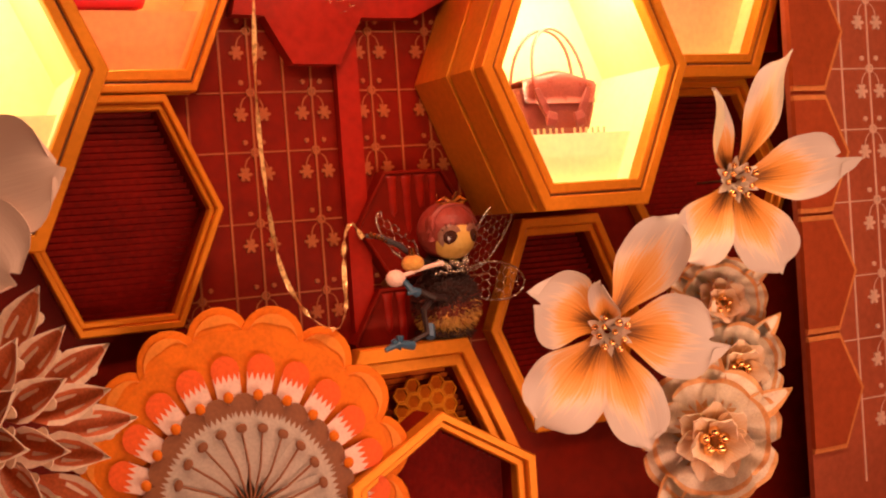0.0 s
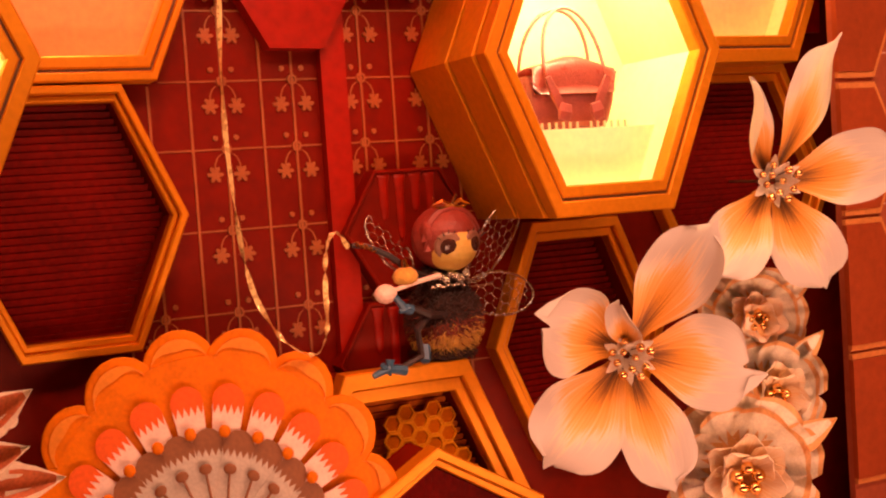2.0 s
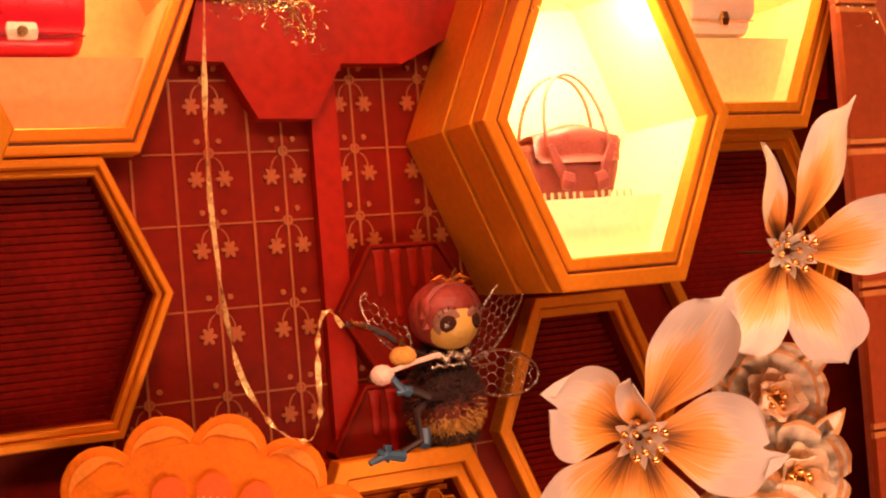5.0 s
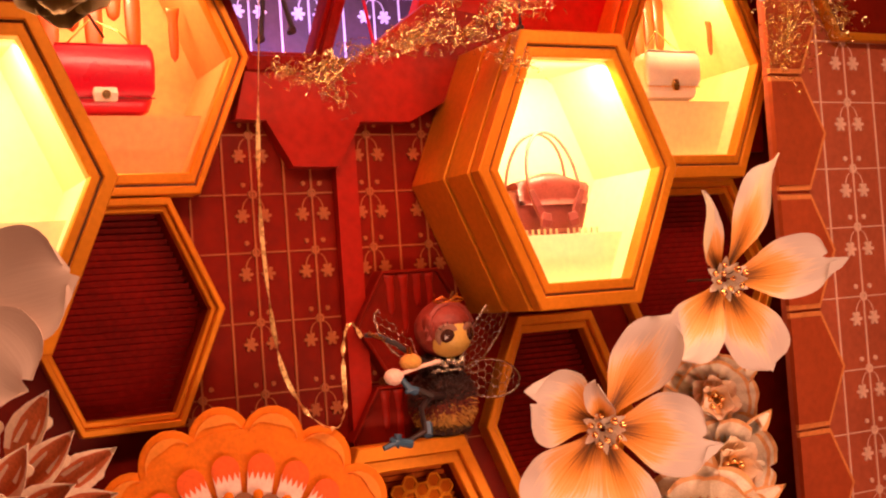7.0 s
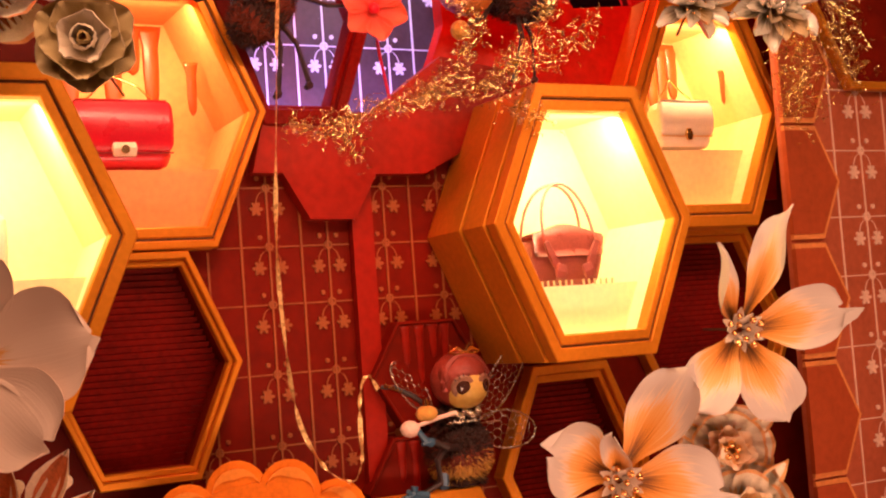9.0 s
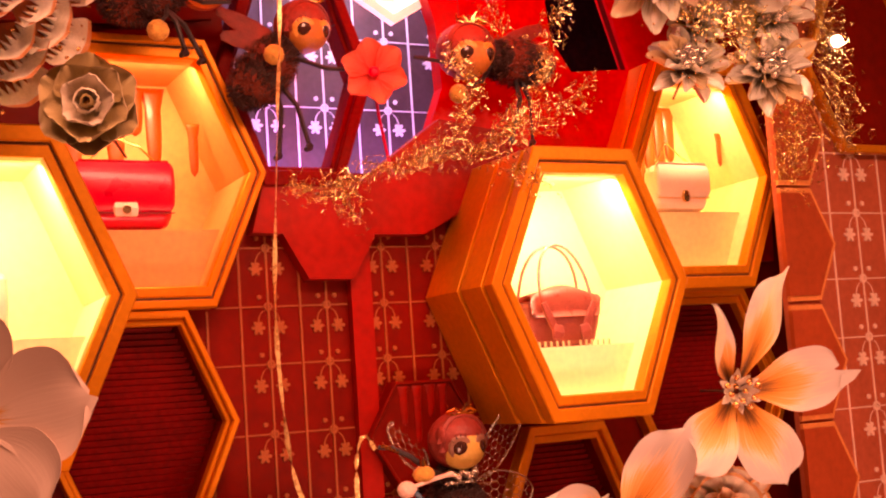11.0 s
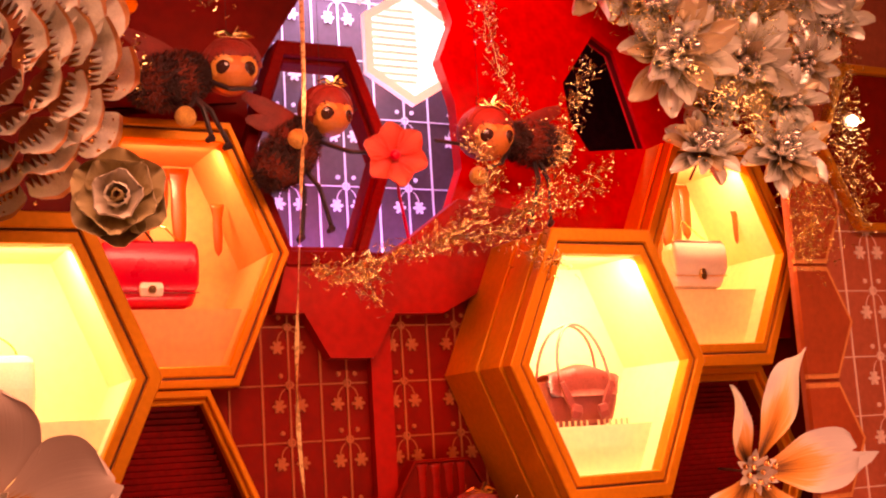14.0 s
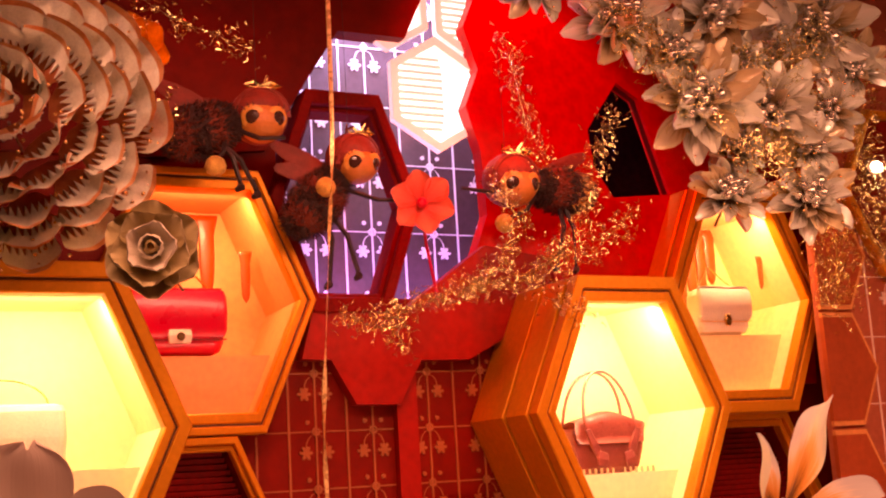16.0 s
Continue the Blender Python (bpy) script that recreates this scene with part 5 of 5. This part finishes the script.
def seated_bee():
    bm = BM()
    fur(bm, (-.375, .33, .905), (.105, .10, .115), ((-.62, 1), (-.30, 1), (.0, 2), (2, 0)), 3, (0, -6, 0), 3600)
    fur(bm, (-.375, .34, .82), (.09, .085, .035), ((-.2, 0), (2, 0)), 9, (0, 0, 0), 500)
    fur(bm, (-.375, .33, 1.005), (.062, .06, .06), ((2, 0),), 4, (0, 0, 0), 700)
    for k in range(7):
        blob(bm, (-.425 + .014 * k, .262 - .003 * k, 1.034 - .006 * (k % 3)), (.013, .012, .013), 9, 1, .15, k)
        blob(bm, (-.435 + .015 * k, .258, 1.002 + .004 * (k % 2)), (.009, .008, .007), 9, 1, .15, k)
    head(bm, (-.372, .30, 1.132), .092, (.10, -1, -.12))
    blob(bm, (-.445, .262, 1.150), (.014, .03, .034), 4, 2)
    tube(bm, [(-.44, .28, 1.03), (-.50, .26, 1.055), (-.56, .25, 1.10), (-.62, .255, 1.13), (-.66, .262, 1.135)], .010, .007, 7, 7)
    for k in range(5):
        blob(bm, (-.60 - .012 * k, .252, 1.118 + .005 * k), (.008, .008, .009), 10, 1)
    tube(bm, [(-.42, .245, 1.035), (-.50, .225, 1.025), (-.575, .22, 1.008)], .007, .006, 7, 11)
    blob(bm, (-.592, .22, 1.003), (.032, .026, .026), 11)
    blob(bm, (-.525, .235, 1.042), (.036, .03, .027), 1)
    tube(bm, [(-.525, .235, 1.06), (-.528, .235, 1.088)], .012, .008, 7, 10)
    tube(bm, [(-.40, .26, .925), (-.47, .22, .935), (-.53, .215, .965)], .012, .009, 7, 7)
    tube(bm, [(-.525, .215, .955), (-.55, .205, .965), (-.572, .205, .995)], .015, .008, 7, 8)
    tube(bm, [(-.535, .205, .96), (-.565, .20, .955)], .010, .006, 6, 8)
    tube(bm, [(-.45, .25, .94), (-.51, .215, .90), (-.505, .21, .83), (-.59, .20, .80)], .011, .009, 7, 7)
    tube(bm, [(-.485, .235, .85), (-.495, .21, .815)], .017, .014, 7, 8)
    tube(bm, [(-.56, .2, .80), (-.61, .19, .812), (-.655, .19, .797)], .015, .008, 7, 8)
    tube(bm, [(-.605, .19, .835), (-.61, .19, .80), (-.63, .185, .825)], .012, .008, 6, 8)
    lace_wing(bm, (-.27, .36, 1.00), (-.10, .34, 1.235), .135)
    lace_wing(bm, (-.29, .36, .97), (-.085, .33, .945), .125)
    lace_wing(bm, (-.44, .38, 1.04), (-.555, .40, 1.20), .105)
    return tagged(link_mesh("bee_doll", bm, DOLL, smooth=False), "furry bee doll with rose hood seated on a gold frame", "doll", "bee dolls")


def flying_bee(hc, face, tail, hand, legs, seed, label, r=.090, back=2):
    bm = BM()
    hc, tail = Vector(hc), Vector(tail)
    body = hc.lerp(tail, .62)
    d = tail - hc
    q = d.to_track_quat("Z", "Y").to_euler()
    ax = [math.degrees(a) for a in q]
    fur(bm, body, (.085, .085, d.length * .42), ((-.45, 0), (-.1, 2), (.35, 0), (.7, back), (2, 0)), seed, ax, 2200)
    fur(bm, hc.lerp(tail, .30), (.055, .055, .06), ((2, 0),), seed + 1, ax, 300)
    head(bm, hc, r, face, seed)
    mid = hc.lerp(tail, .35)
    for h in hand:
        h = Vector(h)
        tube(bm, [mid, mid.lerp(h, .5) + Vector((0, -.03, -.03)), h], .009, .006, 6, 7)
    blob(bm, Vector(hand[0]) + Vector((0, 0, -.01)), (.032, .03, .032), 1)
    for g in legs:
        g = Vector(g)
        b = hc.lerp(tail, .55)
        tube(bm, [b, b.lerp(g, .5) + Vector((.02, -.02, 0)), g], .010, .007, 6, 7)
        tube(bm, [g, g + Vector((-.02, -.02, -.015))], .013, .008, 6, 7)
    for up, ln, tilt in ((.085, .13, -26), (.045, .11, -8)):
        blob(bm, mid + Vector((d.x * .34, .05, up)), (ln, .004, .032), 4, 2, 0, 0, (0, tilt if d.x > 0 else -tilt, 0))
    tube(bm, [hc + Vector((0, .02, r)), hc + Vector((0, .03, 4.0 - hc.z))], .0008, n=3, mi=7)
    return tagged(link_mesh("bee_doll", bm, DOLL_RED_LIT), label, "doll", "bee dolls")


seated_bee()
flying_bee((-1.155, .20, 2.535), (-.05, -1, -.2), (-1.45, .20, 2.44), [(-1.315, .12, 2.36), (-1.1, .12, 2.45)], [(-1.23, .15, 2.30), (-1.18, .15, 2.28)], 21, "furry black and gold bee doll hung above a display box")
flying_bee((-.83, .27, 2.44), (.22, -1, -.28), (-1.03, .30, 2.20), [(-.955, .18, 2.33), (-.645, .20, 2.295)], [(-.83, .25, 2.06), (-.93, .25, 2.03)], 31, "furry black and gold bee doll holding out a red blossom", .086)
flying_bee((-.285, .22, 2.385), (.05, -1, -.22), (.07, .28, 2.36), [(-.36, .14, 2.23), (-.50, .16, 2.335)], [(-.14, .2, 2.09), (-.05, .22, 2.09)], 41, "furry red-banded bee doll hung among gold glitter twigs", .094, 1)
BLOSSOM = petal_material("red_blossom", (.45, .02, .01), (.70, .07, .03), (.80, .14, .07), .0, .1, 24.0)
t = thing("red_blossom", pose(-.632, .19, 2.283, 90, 0, -14), "coral-red fabric blossom with a red bead centre", "flower")
me = petal_mesh("petal", .105, .085, BLOSSOM, curl=.15, cup=.2, ruffle=.04, nu=6, nv=6)
for i in range(6):
    put("petal", me, t, pose(0, 0, .003 * (i % 2), 0, 0, 60 * i + 10) @ pose(0, .006, 0, 10, 0, 0))
put("bead", ball_mesh("bead", .018, CARMINE), t, pose(0, 0, .02))
bm = BM(); tube(bm, [(0, 0, 0), (.02, -.12, -.05), (.06, -.30, -.1)], .005); part("stem", bm, CARMINE, t)
